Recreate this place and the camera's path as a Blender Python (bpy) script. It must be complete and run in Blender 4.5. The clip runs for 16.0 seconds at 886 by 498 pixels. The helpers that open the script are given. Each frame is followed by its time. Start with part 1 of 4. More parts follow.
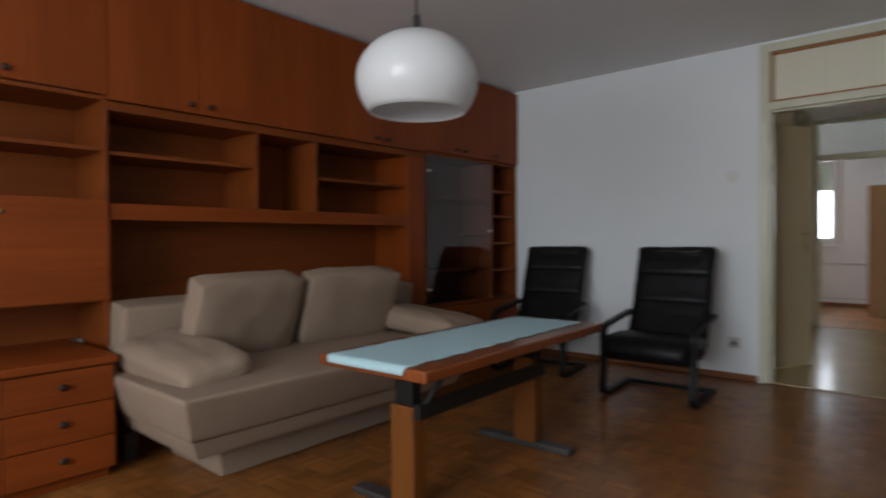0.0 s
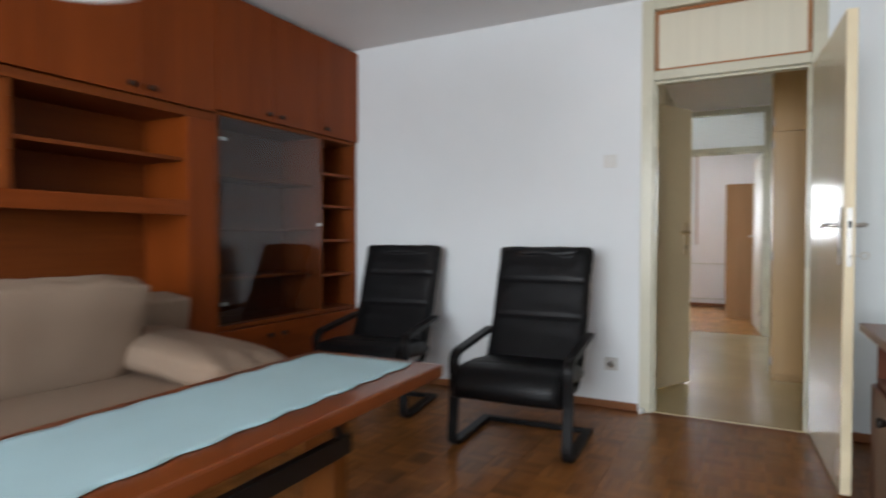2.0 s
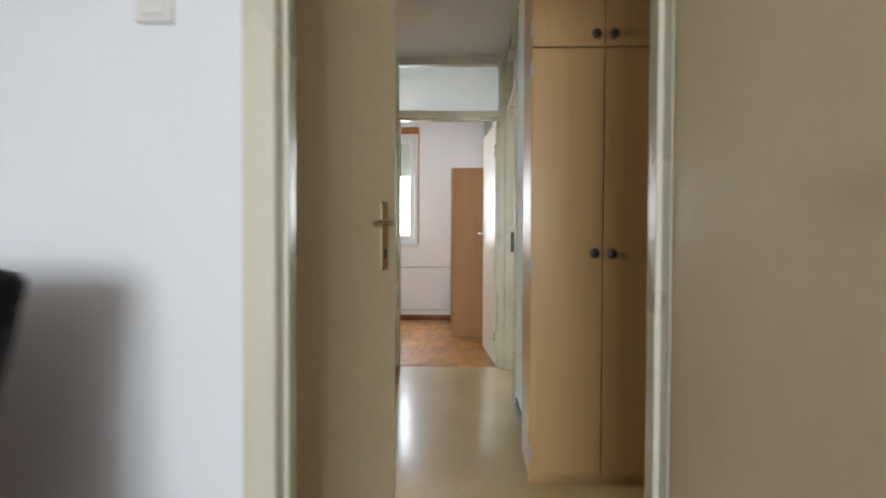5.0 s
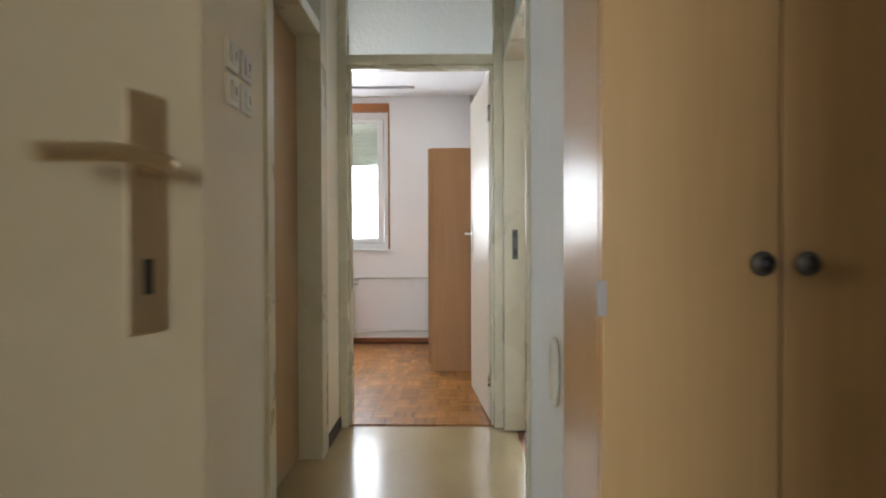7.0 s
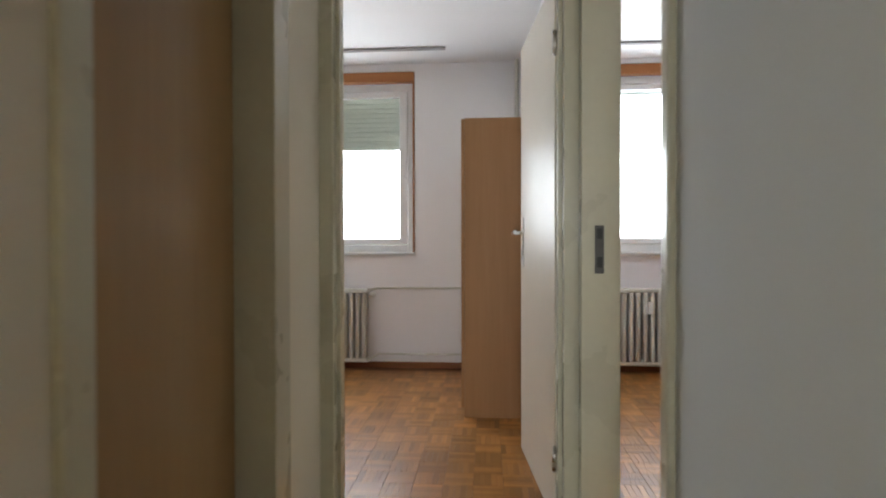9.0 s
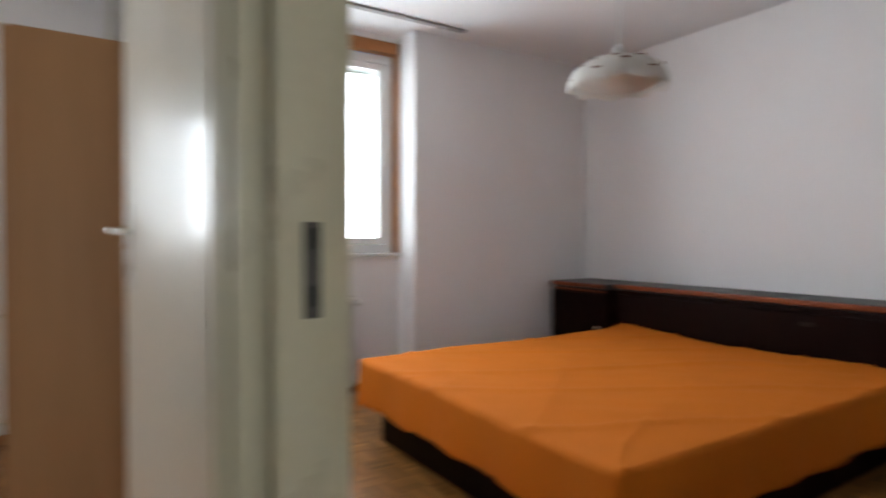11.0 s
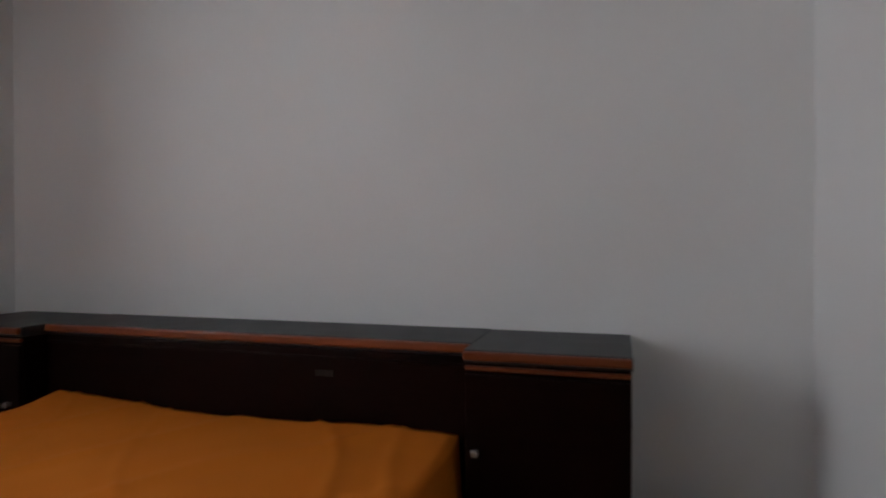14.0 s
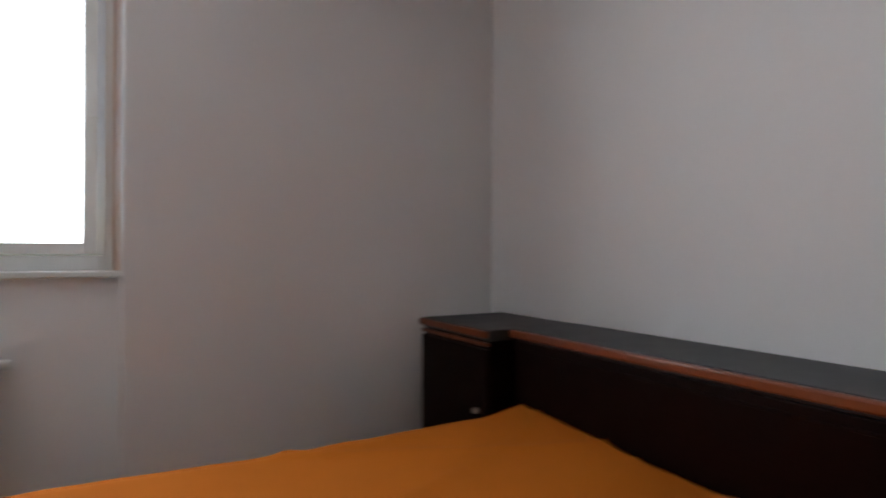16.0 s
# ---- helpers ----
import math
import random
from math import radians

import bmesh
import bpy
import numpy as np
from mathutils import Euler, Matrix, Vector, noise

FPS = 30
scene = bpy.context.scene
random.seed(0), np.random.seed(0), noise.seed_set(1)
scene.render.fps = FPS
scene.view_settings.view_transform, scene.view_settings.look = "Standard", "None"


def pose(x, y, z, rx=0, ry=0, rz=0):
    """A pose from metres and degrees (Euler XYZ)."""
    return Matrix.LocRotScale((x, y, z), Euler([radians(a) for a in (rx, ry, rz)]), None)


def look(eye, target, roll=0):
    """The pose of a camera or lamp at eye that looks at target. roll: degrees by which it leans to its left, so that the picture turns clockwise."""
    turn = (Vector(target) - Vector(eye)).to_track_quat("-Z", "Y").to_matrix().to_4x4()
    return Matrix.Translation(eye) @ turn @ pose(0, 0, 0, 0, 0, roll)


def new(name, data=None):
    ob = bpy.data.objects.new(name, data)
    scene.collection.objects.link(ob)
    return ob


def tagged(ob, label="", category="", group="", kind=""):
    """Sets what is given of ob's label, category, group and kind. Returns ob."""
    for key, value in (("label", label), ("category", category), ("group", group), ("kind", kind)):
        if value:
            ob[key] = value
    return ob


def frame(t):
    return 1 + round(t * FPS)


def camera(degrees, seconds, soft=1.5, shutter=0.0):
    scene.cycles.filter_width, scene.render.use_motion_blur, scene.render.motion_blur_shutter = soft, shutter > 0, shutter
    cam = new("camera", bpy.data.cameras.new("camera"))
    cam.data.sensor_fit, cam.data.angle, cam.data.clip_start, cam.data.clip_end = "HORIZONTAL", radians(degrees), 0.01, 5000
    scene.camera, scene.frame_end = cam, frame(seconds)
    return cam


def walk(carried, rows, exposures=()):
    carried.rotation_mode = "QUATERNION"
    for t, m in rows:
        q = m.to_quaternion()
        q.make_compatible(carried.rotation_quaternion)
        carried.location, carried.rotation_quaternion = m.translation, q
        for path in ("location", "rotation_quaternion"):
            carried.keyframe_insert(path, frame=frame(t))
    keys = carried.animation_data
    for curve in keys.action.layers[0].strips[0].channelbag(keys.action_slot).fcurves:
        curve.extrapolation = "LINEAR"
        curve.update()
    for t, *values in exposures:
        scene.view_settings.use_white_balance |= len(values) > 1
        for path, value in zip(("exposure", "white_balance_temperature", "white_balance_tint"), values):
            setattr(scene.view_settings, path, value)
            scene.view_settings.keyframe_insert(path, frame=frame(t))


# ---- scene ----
cam = camera(74.7, 16.0, soft=1.9, shutter=0.9)
PATH = [
    (0, (0.233, 0.167, 1.063), (-1.061, 1.691, 1.035), -0.4),
    (0.5, (0.149, 0.308, 1.055), (-1.29, 1.696, 1.022), -0.2),
    (1, (-0.009, 0.56, 1.051), (-1.436, 1.961, 1.014), 0.0),
    (1.5, (-0.116, 0.903, 1.026), (-1.277, 2.532, 0.996), 0.1),
    (2, (-0.173, 1.27, 1.063), (-1.108, 3.038, 1.022), 0.1),
    (2.5, (-0.217, 1.665, 1.067), (-0.917, 3.539, 1.033), 0.1),
    (3, (-0.187, 2.075, 1.064), (-0.641, 4.023, 1.029), 0.2),
    (3.5, (-0.217, 2.461, 1.087), (-0.614, 4.421, 1.053), 0.1),
    (4, (-0.233, 2.904, 1.1), (-0.589, 4.872, 1.064), -0.3),
    (4.2, (-0.255, 3.076, 1.095), (-0.54, 5.054, 1.039), -0.2),
    (6.3, (-0.31, 4.755, 1.015), (-0.314, 6.755, 0.994), 0.0),
    (6.5, (-0.292, 4.888, 1.028), (-0.296, 6.888, 1.004), -0.1),
    (7, (-0.283, 5.214, 1.026), (-0.309, 7.213, 1.001), -0.2),
    (7.5, (-0.276, 5.486, 1.016), (-0.333, 7.485, 0.995), -0.2),
    (8, (-0.266, 5.824, 1.024), (-0.416, 7.818, 1.005), -0.2),
    (8.2, (-0.263, 5.946, 1.026), (-0.447, 7.937, 1.006), -0.1),
    (10.5, (-0.423, 7.175, 1.058), (0.162, 9.088, 1.028), -0.2),
    (11, (-0.275, 7.422, 1.064), (0.81, 9.102, 1.026), 0.1),
    (11.5, (-0.105, 7.501, 1.026), (1.213, 9.006, 1.007), -0.1),
    (12, (0.038, 7.658, 1.023), (1.554, 8.962, 1.01), -0.3),
    (12.5, (0.238, 7.753, 1.027), (2.019, 8.662, 1.014), -0.5),
    (13, (0.509, 7.817, 1.033), (2.406, 8.449, 1.012), -0.5),
    (13.5, (0.847, 7.864, 1.079), (2.759, 8.449, 1.041), -0.4),
    (14, (1.207, 7.976, 1.06), (3.122, 8.554, 1.044), -0.2),
    (14.5, (1.507, 8.146, 1.065), (3.389, 8.821, 1.054), -0.3),
    (15, (1.732, 8.328, 1.042), (3.39, 9.447, 1.048), 0.1),
    (15.5, (1.775, 8.44, 1.036), (3.045, 9.985, 1.042), -0.2),
    (16, (1.708, 8.452, 1.032), (2.702, 10.188, 1.042), 0.1),
]
walk(cam, [(t, look(eye, target, roll)) for t, eye, target, roll in PATH],
     [(0, -0.6), (0.5, -0.42), (1.0, -0.2), (1.5, 0.2), (2.0, 0.43), (3.0, 0.75), (3.5, 0.8), (4.2, 0.7), (6.3, 0.75), (7.0, 0.65), (8.2, 0.35), (10.5, -0.2), (11.0, -0.15), (11.5, -0.3), (12.0, -0.5), (13.0, -0.65), (14.5, -1.05), (15.0, -0.95), (15.5, -0.75), (16.0, -0.65)])

# ---------------------------------------------------------------- light
world = bpy.data.worlds.new("world")
scene.world = world
world.use_nodes = True
wn = world.node_tree.nodes
sky = wn.new("ShaderNodeTexSky")
sky.sky_type, sky.sun_disc = "NISHITA", False
sky.sun_elevation, sky.sun_rotation = radians(40), radians(200)
wn["Background"].inputs["Strength"].default_value = 0.12
world.node_tree.links.new(sky.outputs[0], wn["Background"].inputs["Color"])


def window_light(name, m, sx, sy, power, col):
    """Daylight from an area lamp at a window's opening; the kitchen has none built."""
    d = bpy.data.lights.new(name, "AREA")
    d.shape, d.size, d.size_y, d.energy, d.color = "RECTANGLE", sx, sy, power, col
    ob = new(name, d)
    ob.matrix_world = m
    return ob


DAY = (0.87, 0.935, 1.0)
window_light("daylight_living", look((-0.55, -2.6, 1.57), (-0.55, 3, 1.57)), 2.1, 1.6, 205, DAY)
window_light("daylight_study", look((-1.61, 11.42, 1.70), (-1.61, 5, 1.70)), 1.4, 1.5, 55, DAY)
window_light("daylight_bedroom", look((1.03, 11.306, 1.65), (1.03, 5, 1.65)), 1.34, 1.2, 53, DAY)
# Added warm lamp before the closed kitchen wall; its source is unseen.
window_light("daylight_kitchen", look((-2.88, 5.7, 1.6), (0, 5.7, 1.4)), 1.0, 1.2, 70, (1.0, 0.92, 0.80))

# ---------------------------------------------------------------- materials


def mat(name, col, rough=0.6, metal=0.0, var=0.08, scale=6.0, bump=0.05, fine=80.0, stretch=(1, 1, 1), spec=0.5, coat=0.0, rnd=0.0):
    """A painted or plain surface with soft stains, fine grain and a slight relief."""
    m = bpy.data.materials.new(name)
    m.use_nodes = True
    nt = m.node_tree
    n, lk = nt.nodes, nt.links
    b = n["Principled BSDF"]
    b.inputs["Roughness"].default_value = rough
    b.inputs["Metallic"].default_value = metal
    b.inputs["Specular IOR Level"].default_value = spec
    b.inputs["Coat Weight"].default_value = coat
    b.inputs["Coat Roughness"].default_value = 0.08
    tc = n.new("ShaderNodeTexCoord")
    mp = n.new("ShaderNodeMapping")
    mp.inputs["Scale"].default_value = stretch
    lk.new(tc.outputs["Object"], mp.inputs[0])
    a = n.new("ShaderNodeTexNoise")
    a.inputs["Scale"].default_value, a.inputs["Detail"].default_value = scale, 4
    f = n.new("ShaderNodeTexNoise")
    f.inputs["Scale"].default_value, f.inputs["Detail"].default_value = fine, 3
    lk.new(mp.outputs[0], a.inputs["Vector"])
    lk.new(mp.outputs[0], f.inputs["Vector"])
    r = n.new("ShaderNodeValToRGB")
    r.color_ramp.elements[0].position, r.color_ramp.elements[1].position = 0.3, 0.7
    r.color_ramp.elements[0].color = (*[c * (1 - var) for c in col], 1)
    r.color_ramp.elements[1].color = (*[min(1, c * (1 + var)) for c in col], 1)
    mx = n.new("ShaderNodeMath")
    mx.operation = "MULTIPLY_ADD"
    lk.new(f.outputs["Fac"], mx.inputs[0])
    mx.inputs[1].default_value = 0.35
    ad = n.new("ShaderNodeMath")
    ad.operation = "MULTIPLY_ADD"
    lk.new(a.outputs["Fac"], ad.inputs[0])
    ad.inputs[1].default_value, ad.inputs[2].default_value = 0.65, 0.0
    lk.new(ad.outputs[0], mx.inputs[2])
    lk.new(mx.outputs[0], r.inputs[0])
    out = r.outputs[0]
    if rnd:
        oi = n.new("ShaderNodeObjectInfo")
        mr = n.new("ShaderNodeMapRange")
        mr.inputs["To Min"].default_value, mr.inputs["To Max"].default_value = 1 - rnd, 1 + rnd
        lk.new(oi.outputs["Random"], mr.inputs[0])
        hs = n.new("ShaderNodeHueSaturation")
        lk.new(mr.outputs[0], hs.inputs["Value"])
        lk.new(out, hs.inputs["Color"])
        out = hs.outputs[0]
    lk.new(out, b.inputs["Base Color"])
    rr = n.new("ShaderNodeMapRange")
    rr.inputs["To Min"].default_value, rr.inputs["To Max"].default_value = max(0.02, rough - 0.06), min(1, rough + 0.06)
    lk.new(a.outputs["Fac"], rr.inputs[0])
    lk.new(rr.outputs[0], b.inputs["Roughness"])
    if bump:
        bp = n.new("ShaderNodeBump")
        bp.inputs["Strength"].default_value, bp.inputs["Distance"].default_value = bump, 0.004
        lk.new(mx.outputs[0], bp.inputs["Height"])
        lk.new(bp.outputs[0], b.inputs["Normal"])
    return m


def wood(name, dark, light, rough=0.4, along=2, coat=0.0, tint=False, spec=0.22):
    """Veneer with long grain along one axis and broad drifts of tone."""
    m = bpy.data.materials.new(name)
    m.use_nodes = True
    nt = m.node_tree
    n, lk = nt.nodes, nt.links
    b = n["Principled BSDF"]
    b.inputs["Coat Weight"].default_value = coat
    b.inputs["Coat Roughness"].default_value = 0.15
    b.inputs["Specular IOR Level"].default_value = spec
    tc = n.new("ShaderNodeTexCoord")
    oi = n.new("ShaderNodeObjectInfo")
    shift = n.new("ShaderNodeVectorMath")
    shift.operation = "MULTIPLY_ADD"
    shift.inputs[1].default_value = (1, 1, 1)
    sc = n.new("ShaderNodeVectorMath")
    sc.operation = "SCALE"
    sc.inputs[0].default_value = (7.0, 5.0, 3.0)
    lk.new(oi.outputs["Random"], sc.inputs["Scale"])
    lk.new(tc.outputs["Object"], shift.inputs[0])
    lk.new(sc.outputs[0], shift.inputs[2])
    g = n.new("ShaderNodeMapping")
    s = [26.0, 26.0, 26.0]
    s[along] = 1.3
    g.inputs["Scale"].default_value = s
    lk.new(shift.outputs[0], g.inputs[0])
    fine = n.new("ShaderNodeTexNoise")
    fine.inputs["Scale"].default_value, fine.inputs["Detail"].default_value, fine.inputs["Roughness"].default_value = 1.6, 6, 0.65
    lk.new(g.outputs[0], fine.inputs["Vector"])
    g2 = n.new("ShaderNodeMapping")
    s2 = [5.0, 5.0, 5.0]
    s2[along] = 0.5
    g2.inputs["Scale"].default_value = s2
    lk.new(shift.outputs[0], g2.inputs[0])
    broad = n.new("ShaderNodeTexNoise")
    broad.inputs["Scale"].default_value, broad.inputs["Detail"].default_value, broad.inputs["Distortion"].default_value = 1.0, 3, 0.6
    lk.new(g2.outputs[0], broad.inputs["Vector"])
    mix = n.new("ShaderNodeMath")
    mix.operation = "MULTIPLY_ADD"
    lk.new(broad.outputs["Fac"], mix.inputs[0])
    mix.inputs[1].default_value = 0.55
    h = n.new("ShaderNodeMath")
    h.operation = "MULTIPLY"
    h.inputs[1].default_value = 0.45
    lk.new(fine.outputs["Fac"], h.inputs[0])
    lk.new(h.outputs[0], mix.inputs[2])
    r = n.new("ShaderNodeValToRGB")
    r.color_ramp.elements[0].position, r.color_ramp.elements[1].position = 0.32, 0.68
    r.color_ramp.elements[0].color, r.color_ramp.elements[1].color = (*dark, 1), (*light, 1)
    lk.new(mix.outputs[0], r.inputs[0])
    out = r.outputs[0]
    if tint:
        at = n.new("ShaderNodeAttribute")
        at.attribute_name = "tone"
        ml = n.new("ShaderNodeMix")
        ml.data_type, ml.blend_type = "RGBA", "MULTIPLY"
        ml.inputs["Factor"].default_value = 1.0
        lk.new(out, ml.inputs["A"])
        lk.new(at.outputs["Color"], ml.inputs["B"])
        out = ml.outputs["Result"]
    lk.new(out, b.inputs["Base Color"])
    rr = n.new("ShaderNodeMapRange")
    rr.inputs["To Min"].default_value, rr.inputs["To Max"].default_value = rough - 0.06, rough + 0.08
    lk.new(fine.outputs["Fac"], rr.inputs[0])
    lk.new(rr.outputs[0], b.inputs["Roughness"])
    bp = n.new("ShaderNodeBump")
    bp.inputs["Strength"].default_value, bp.inputs["Distance"].default_value = 0.12, 0.001
    lk.new(fine.outputs["Fac"], bp.inputs["Height"])
    lk.new(bp.outputs[0], b.inputs["Normal"])
    return m


def glass(name, col=(1, 1, 1), rough=0.0, trans=1.0, bump=0.0, ior=0.0):
    m = bpy.data.materials.new(name)
    m.use_nodes = True
    n, lk = m.node_tree.nodes, m.node_tree.links
    b = n["Principled BSDF"]
    b.inputs["Base Color"].default_value = (*col, 1)
    b.inputs["Roughness"].default_value = rough
    b.inputs["Transmission Weight"].default_value = trans
    b.inputs["IOR"].default_value = ior or (1.1 if trans > 0.9 else 1.45)
    if bump:
        tc = n.new("ShaderNodeTexCoord")
        v = n.new("ShaderNodeTexVoronoi")
        v.inputs["Scale"].default_value = 45
        bp = n.new("ShaderNodeBump")
        bp.inputs["Strength"].default_value, bp.inputs["Distance"].default_value = bump, 0.004
        lk.new(tc.outputs["Object"], v.inputs["Vector"])
        lk.new(v.outputs["Distance"], bp.inputs["Height"])
        lk.new(bp.outputs[0], b.inputs["Normal"])
    return m


M_WALL = mat("wall_paint_white", (0.77, 0.80, 0.81), 0.85, var=0.03, scale=1.5, bump=0.25, fine=160)
M_WALLB = mat("wall_paint_bedroom", (0.82, 0.805, 0.80), 0.85, var=0.03, scale=1.5, bump=0.25, fine=160)
M_HALL = mat("wall_paint_hall", (0.80, 0.75, 0.63), 0.7, var=0.04, scale=1.8, bump=0.2, fine=140)
M_CEIL = mat("ceiling_paint", (0.83, 0.82, 0.815), 0.9, var=0.02, scale=1.2, bump=0.15, fine=120)
M_FRAME = mat("door_frame_enamel", (0.60, 0.58, 0.45), 0.28, var=0.05, scale=3, bump=0.06, fine=40, coat=0.3)
M_LEAF = mat("door_leaf_enamel", (0.80, 0.69, 0.47), 0.25, var=0.04, scale=2, bump=0.05, fine=30, coat=0.3)
# Same enamel as M_LEAF, toned down so its colour makes up for hall light.
M_LEAFK = mat("door_leaf_enamel_darkened", (0.62, 0.52, 0.34), 0.3, var=0.05, scale=2, bump=0.05, fine=30, coat=0.2)
M_LEAFW = mat("door_leaf_ivory", (0.70, 0.65, 0.54), 0.33, var=0.04, scale=2, bump=0.04, fine=30, coat=0.3)
M_LINO = mat("hall_linoleum", (0.47, 0.375, 0.205), 0.24, var=0.10, scale=2.2, bump=0.04, fine=50, coat=0.2)
M_TEAK = wood("teak_veneer", (0.152, 0.029, 0.0032), (0.238, 0.049, 0.006), 0.46)
M_TEAKH = wood("teak_veneer_cross", (0.152, 0.029, 0.0032), (0.238, 0.049, 0.006), 0.46, along=1)
M_TEAKIN = wood("teak_inside", (0.135, 0.029, 0.004), (0.20, 0.047, 0.0065), 0.55, along=1)
M_TABLE = wood("table_mahogany", (0.15, 0.035, 0.009), (0.23, 0.060, 0.015), 0.3, along=1, coat=0.3)
M_OAKLEG = wood("table_leg_wood", (0.13, 0.042, 0.008), (0.20, 0.068, 0.014), 0.45)
M_BEECH = wood("beech_laminate", (0.33, 0.168, 0.07), (0.40, 0.215, 0.097), 0.45)
M_DESK = wood("desk_laminate", (0.125, 0.042, 0.022), (0.19, 0.063, 0.034), 0.33, along=1)
# Orange base colour raised to carry the warm light on the coat panel.
M_PANEL = wood("coat_panel_wood_warm_lit", (0.55, 0.25, 0.055), (0.66, 0.32, 0.085), 0.45)
M_WARD = wood("wardrobe_ivory_veneer", (0.36, 0.222, 0.098), (0.42, 0.275, 0.13), 0.33, coat=0.1)
M_BEDWOOD = wood("bed_dark_wood", (0.005, 0.0012, 0.001), (0.011, 0.0026, 0.0018), 0.38, along=1, spec=0.08)
M_BEDTOP = mat("headboard_top_laminate", (0.030, 0.029, 0.032), 0.45, spec=0.35, var=0.1, scale=8, bump=0.05)
M_BEDEDGE = wood("headboard_edge_cherry", (0.15, 0.035, 0.012), (0.23, 0.06, 0.02), 0.3, along=1, coat=0.3)
M_TRIM = wood("window_trim_wood", (0.33, 0.13, 0.045), (0.42, 0.18, 0.065), 0.5, along=0)
M_PARQ = wood("parquet_oak", (0.31, 0.135, 0.036), (0.45, 0.22, 0.068), 0.34, along=1, coat=0.1, tint=True)
M_PARQL = wood("parquet_oak_dark", (0.18, 0.066, 0.016), (0.30, 0.120, 0.030), 0.32, along=1, coat=0.15, tint=True)
M_BASE = wood("baseboard_wood", (0.20, 0.075, 0.03), (0.28, 0.11, 0.04), 0.45, along=0)
M_SOFA = mat("sofa_fabric_beige", (0.27, 0.196, 0.142), 0.95, var=0.06, scale=5, bump=0.5, fine=420, spec=0.15)
M_LEATHER = mat("black_leather", (0.0045, 0.0045, 0.0052), 0.43, var=0.25, scale=7, bump=0.22, fine=160, spec=0.2)
M_BLACKWOOD = mat("black_lacquer", (0.007, 0.006, 0.006), 0.42, var=0.15, scale=10, bump=0.03, spec=0.14)
M_STEEL = mat("dark_steel", (0.014, 0.013, 0.013), 0.45, metal=0.3, var=0.15, scale=12)
M_FOOT = mat("brushed_foot_steel", (0.10, 0.097, 0.093), 0.45, metal=0.7, var=0.1, scale=15)
M_CHROME = mat("satin_nickel", (0.62, 0.60, 0.56), 0.28, metal=1.0, var=0.05, scale=20, bump=0.02)
M_ALU = mat("champagne_aluminium", (0.58, 0.47, 0.31), 0.35, metal=0.9, var=0.06, scale=20, bump=0.02)
M_BRASS = mat("aged_brass", (0.36, 0.27, 0.12), 0.4, metal=1.0, var=0.2, scale=25)
M_KNOB = mat("bronze_knob", (0.022, 0.016, 0.012), 0.5, metal=0.5, var=0.2, scale=30)
M_CLOTH = mat("runner_cloth_blue", (0.42, 0.60, 0.64), 0.9, var=0.03, scale=7, bump=0.3, fine=380, spec=0.1)
M_ORANGE = mat("bedspread_orange", (0.68, 0.185, 0.017), 0.9, var=0.05, scale=4, bump=0.25, fine=320, spec=0.12)
M_LAMP = mat("opal_plastic", (0.82, 0.83, 0.83), 0.18, var=0.01, scale=3, bump=0.0)
M_PAPER = mat("lamp_shade_white", (0.78, 0.77, 0.73), 0.6, var=0.05, scale=9, bump=0.1)
M_SPOT = mat("lamp_motif_brown", (0.17, 0.06, 0.03), 0.6, var=0.1)
M_WHITE = mat("white_plastic", (0.70, 0.70, 0.67), 0.35, var=0.02, scale=9, bump=0.02)
M_RAD = mat("radiator_enamel", (0.64, 0.63, 0.55), 0.38, var=0.05, scale=5, bump=0.05)
M_WINF = mat("window_frame_white", (0.74, 0.74, 0.72), 0.4, var=0.04, scale=6, bump=0.05)
M_SLAT = mat("shutter_slat", (0.55, 0.58, 0.50), 0.5, var=0.05, scale=8, bump=0.04)
M_SOCKET = mat("socket_plastic_grey", (0.50, 0.49, 0.46), 0.4, var=0.03, scale=9, bump=0.02)
M_RAIL = mat("curtain_rail_grey", (0.30, 0.28, 0.27), 0.45, var=0.08, scale=14)
M_BLACK = mat("black_plastic", (0.012, 0.012, 0.012), 0.45, var=0.1)
M_GREEN = mat("green_hook_enamel", (0.03, 0.13, 0.08), 0.3, var=0.08)


def let_through(m, col, share):
    """Let part of the light pass diffusely, as thin plastic does."""
    t = m.node_tree
    tr = t.nodes.new("ShaderNodeBsdfTranslucent")
    tr.inputs[0].default_value = (*col, 1)
    ms = t.nodes.new("ShaderNodeMixShader")
    ms.inputs[0].default_value = share
    t.links.new(t.nodes["Principled BSDF"].outputs[0], ms.inputs[1])
    t.links.new(tr.outputs[0], ms.inputs[2])
    t.links.new(ms.outputs[0], t.nodes["Material Output"].inputs[0])


let_through(M_SLAT, (0.30, 0.32, 0.26), 0.22)
M_BLIND = mat("blind_slat_white", (0.80, 0.82, 0.82), 0.5, var=0.02, scale=8, bump=0.0)
let_through(M_BLIND, (0.85, 0.88, 0.88), 0.6)
let_through(M_LAMP, (0.85, 0.85, 0.85), 0.35)
let_through(M_PAPER, (0.80, 0.79, 0.76), 0.35)
M_GLASS = glass("window_glass")
M_DARKGL = glass("smoked_cabinet_glass", (0.50, 0.47, 0.46), 0.0, 1.0, ior=1.5)
M_RELIEF = glass("patterned_transom_glass", (0.82, 0.88, 0.86), 0.35, 0.8, 0.5)
M_TRANS = mat("transom_panel_ribbed", (0.70, 0.66, 0.52), 0.4, var=0.05, scale=2, bump=0.6, fine=14, stretch=(12, 1, 0.2))
M_DARKB = wood("dark_brown_wardrobe", (0.022, 0.011, 0.010), (0.040, 0.019, 0.016), 0.4)

# ---------------------------------------------------------------- mesh tools


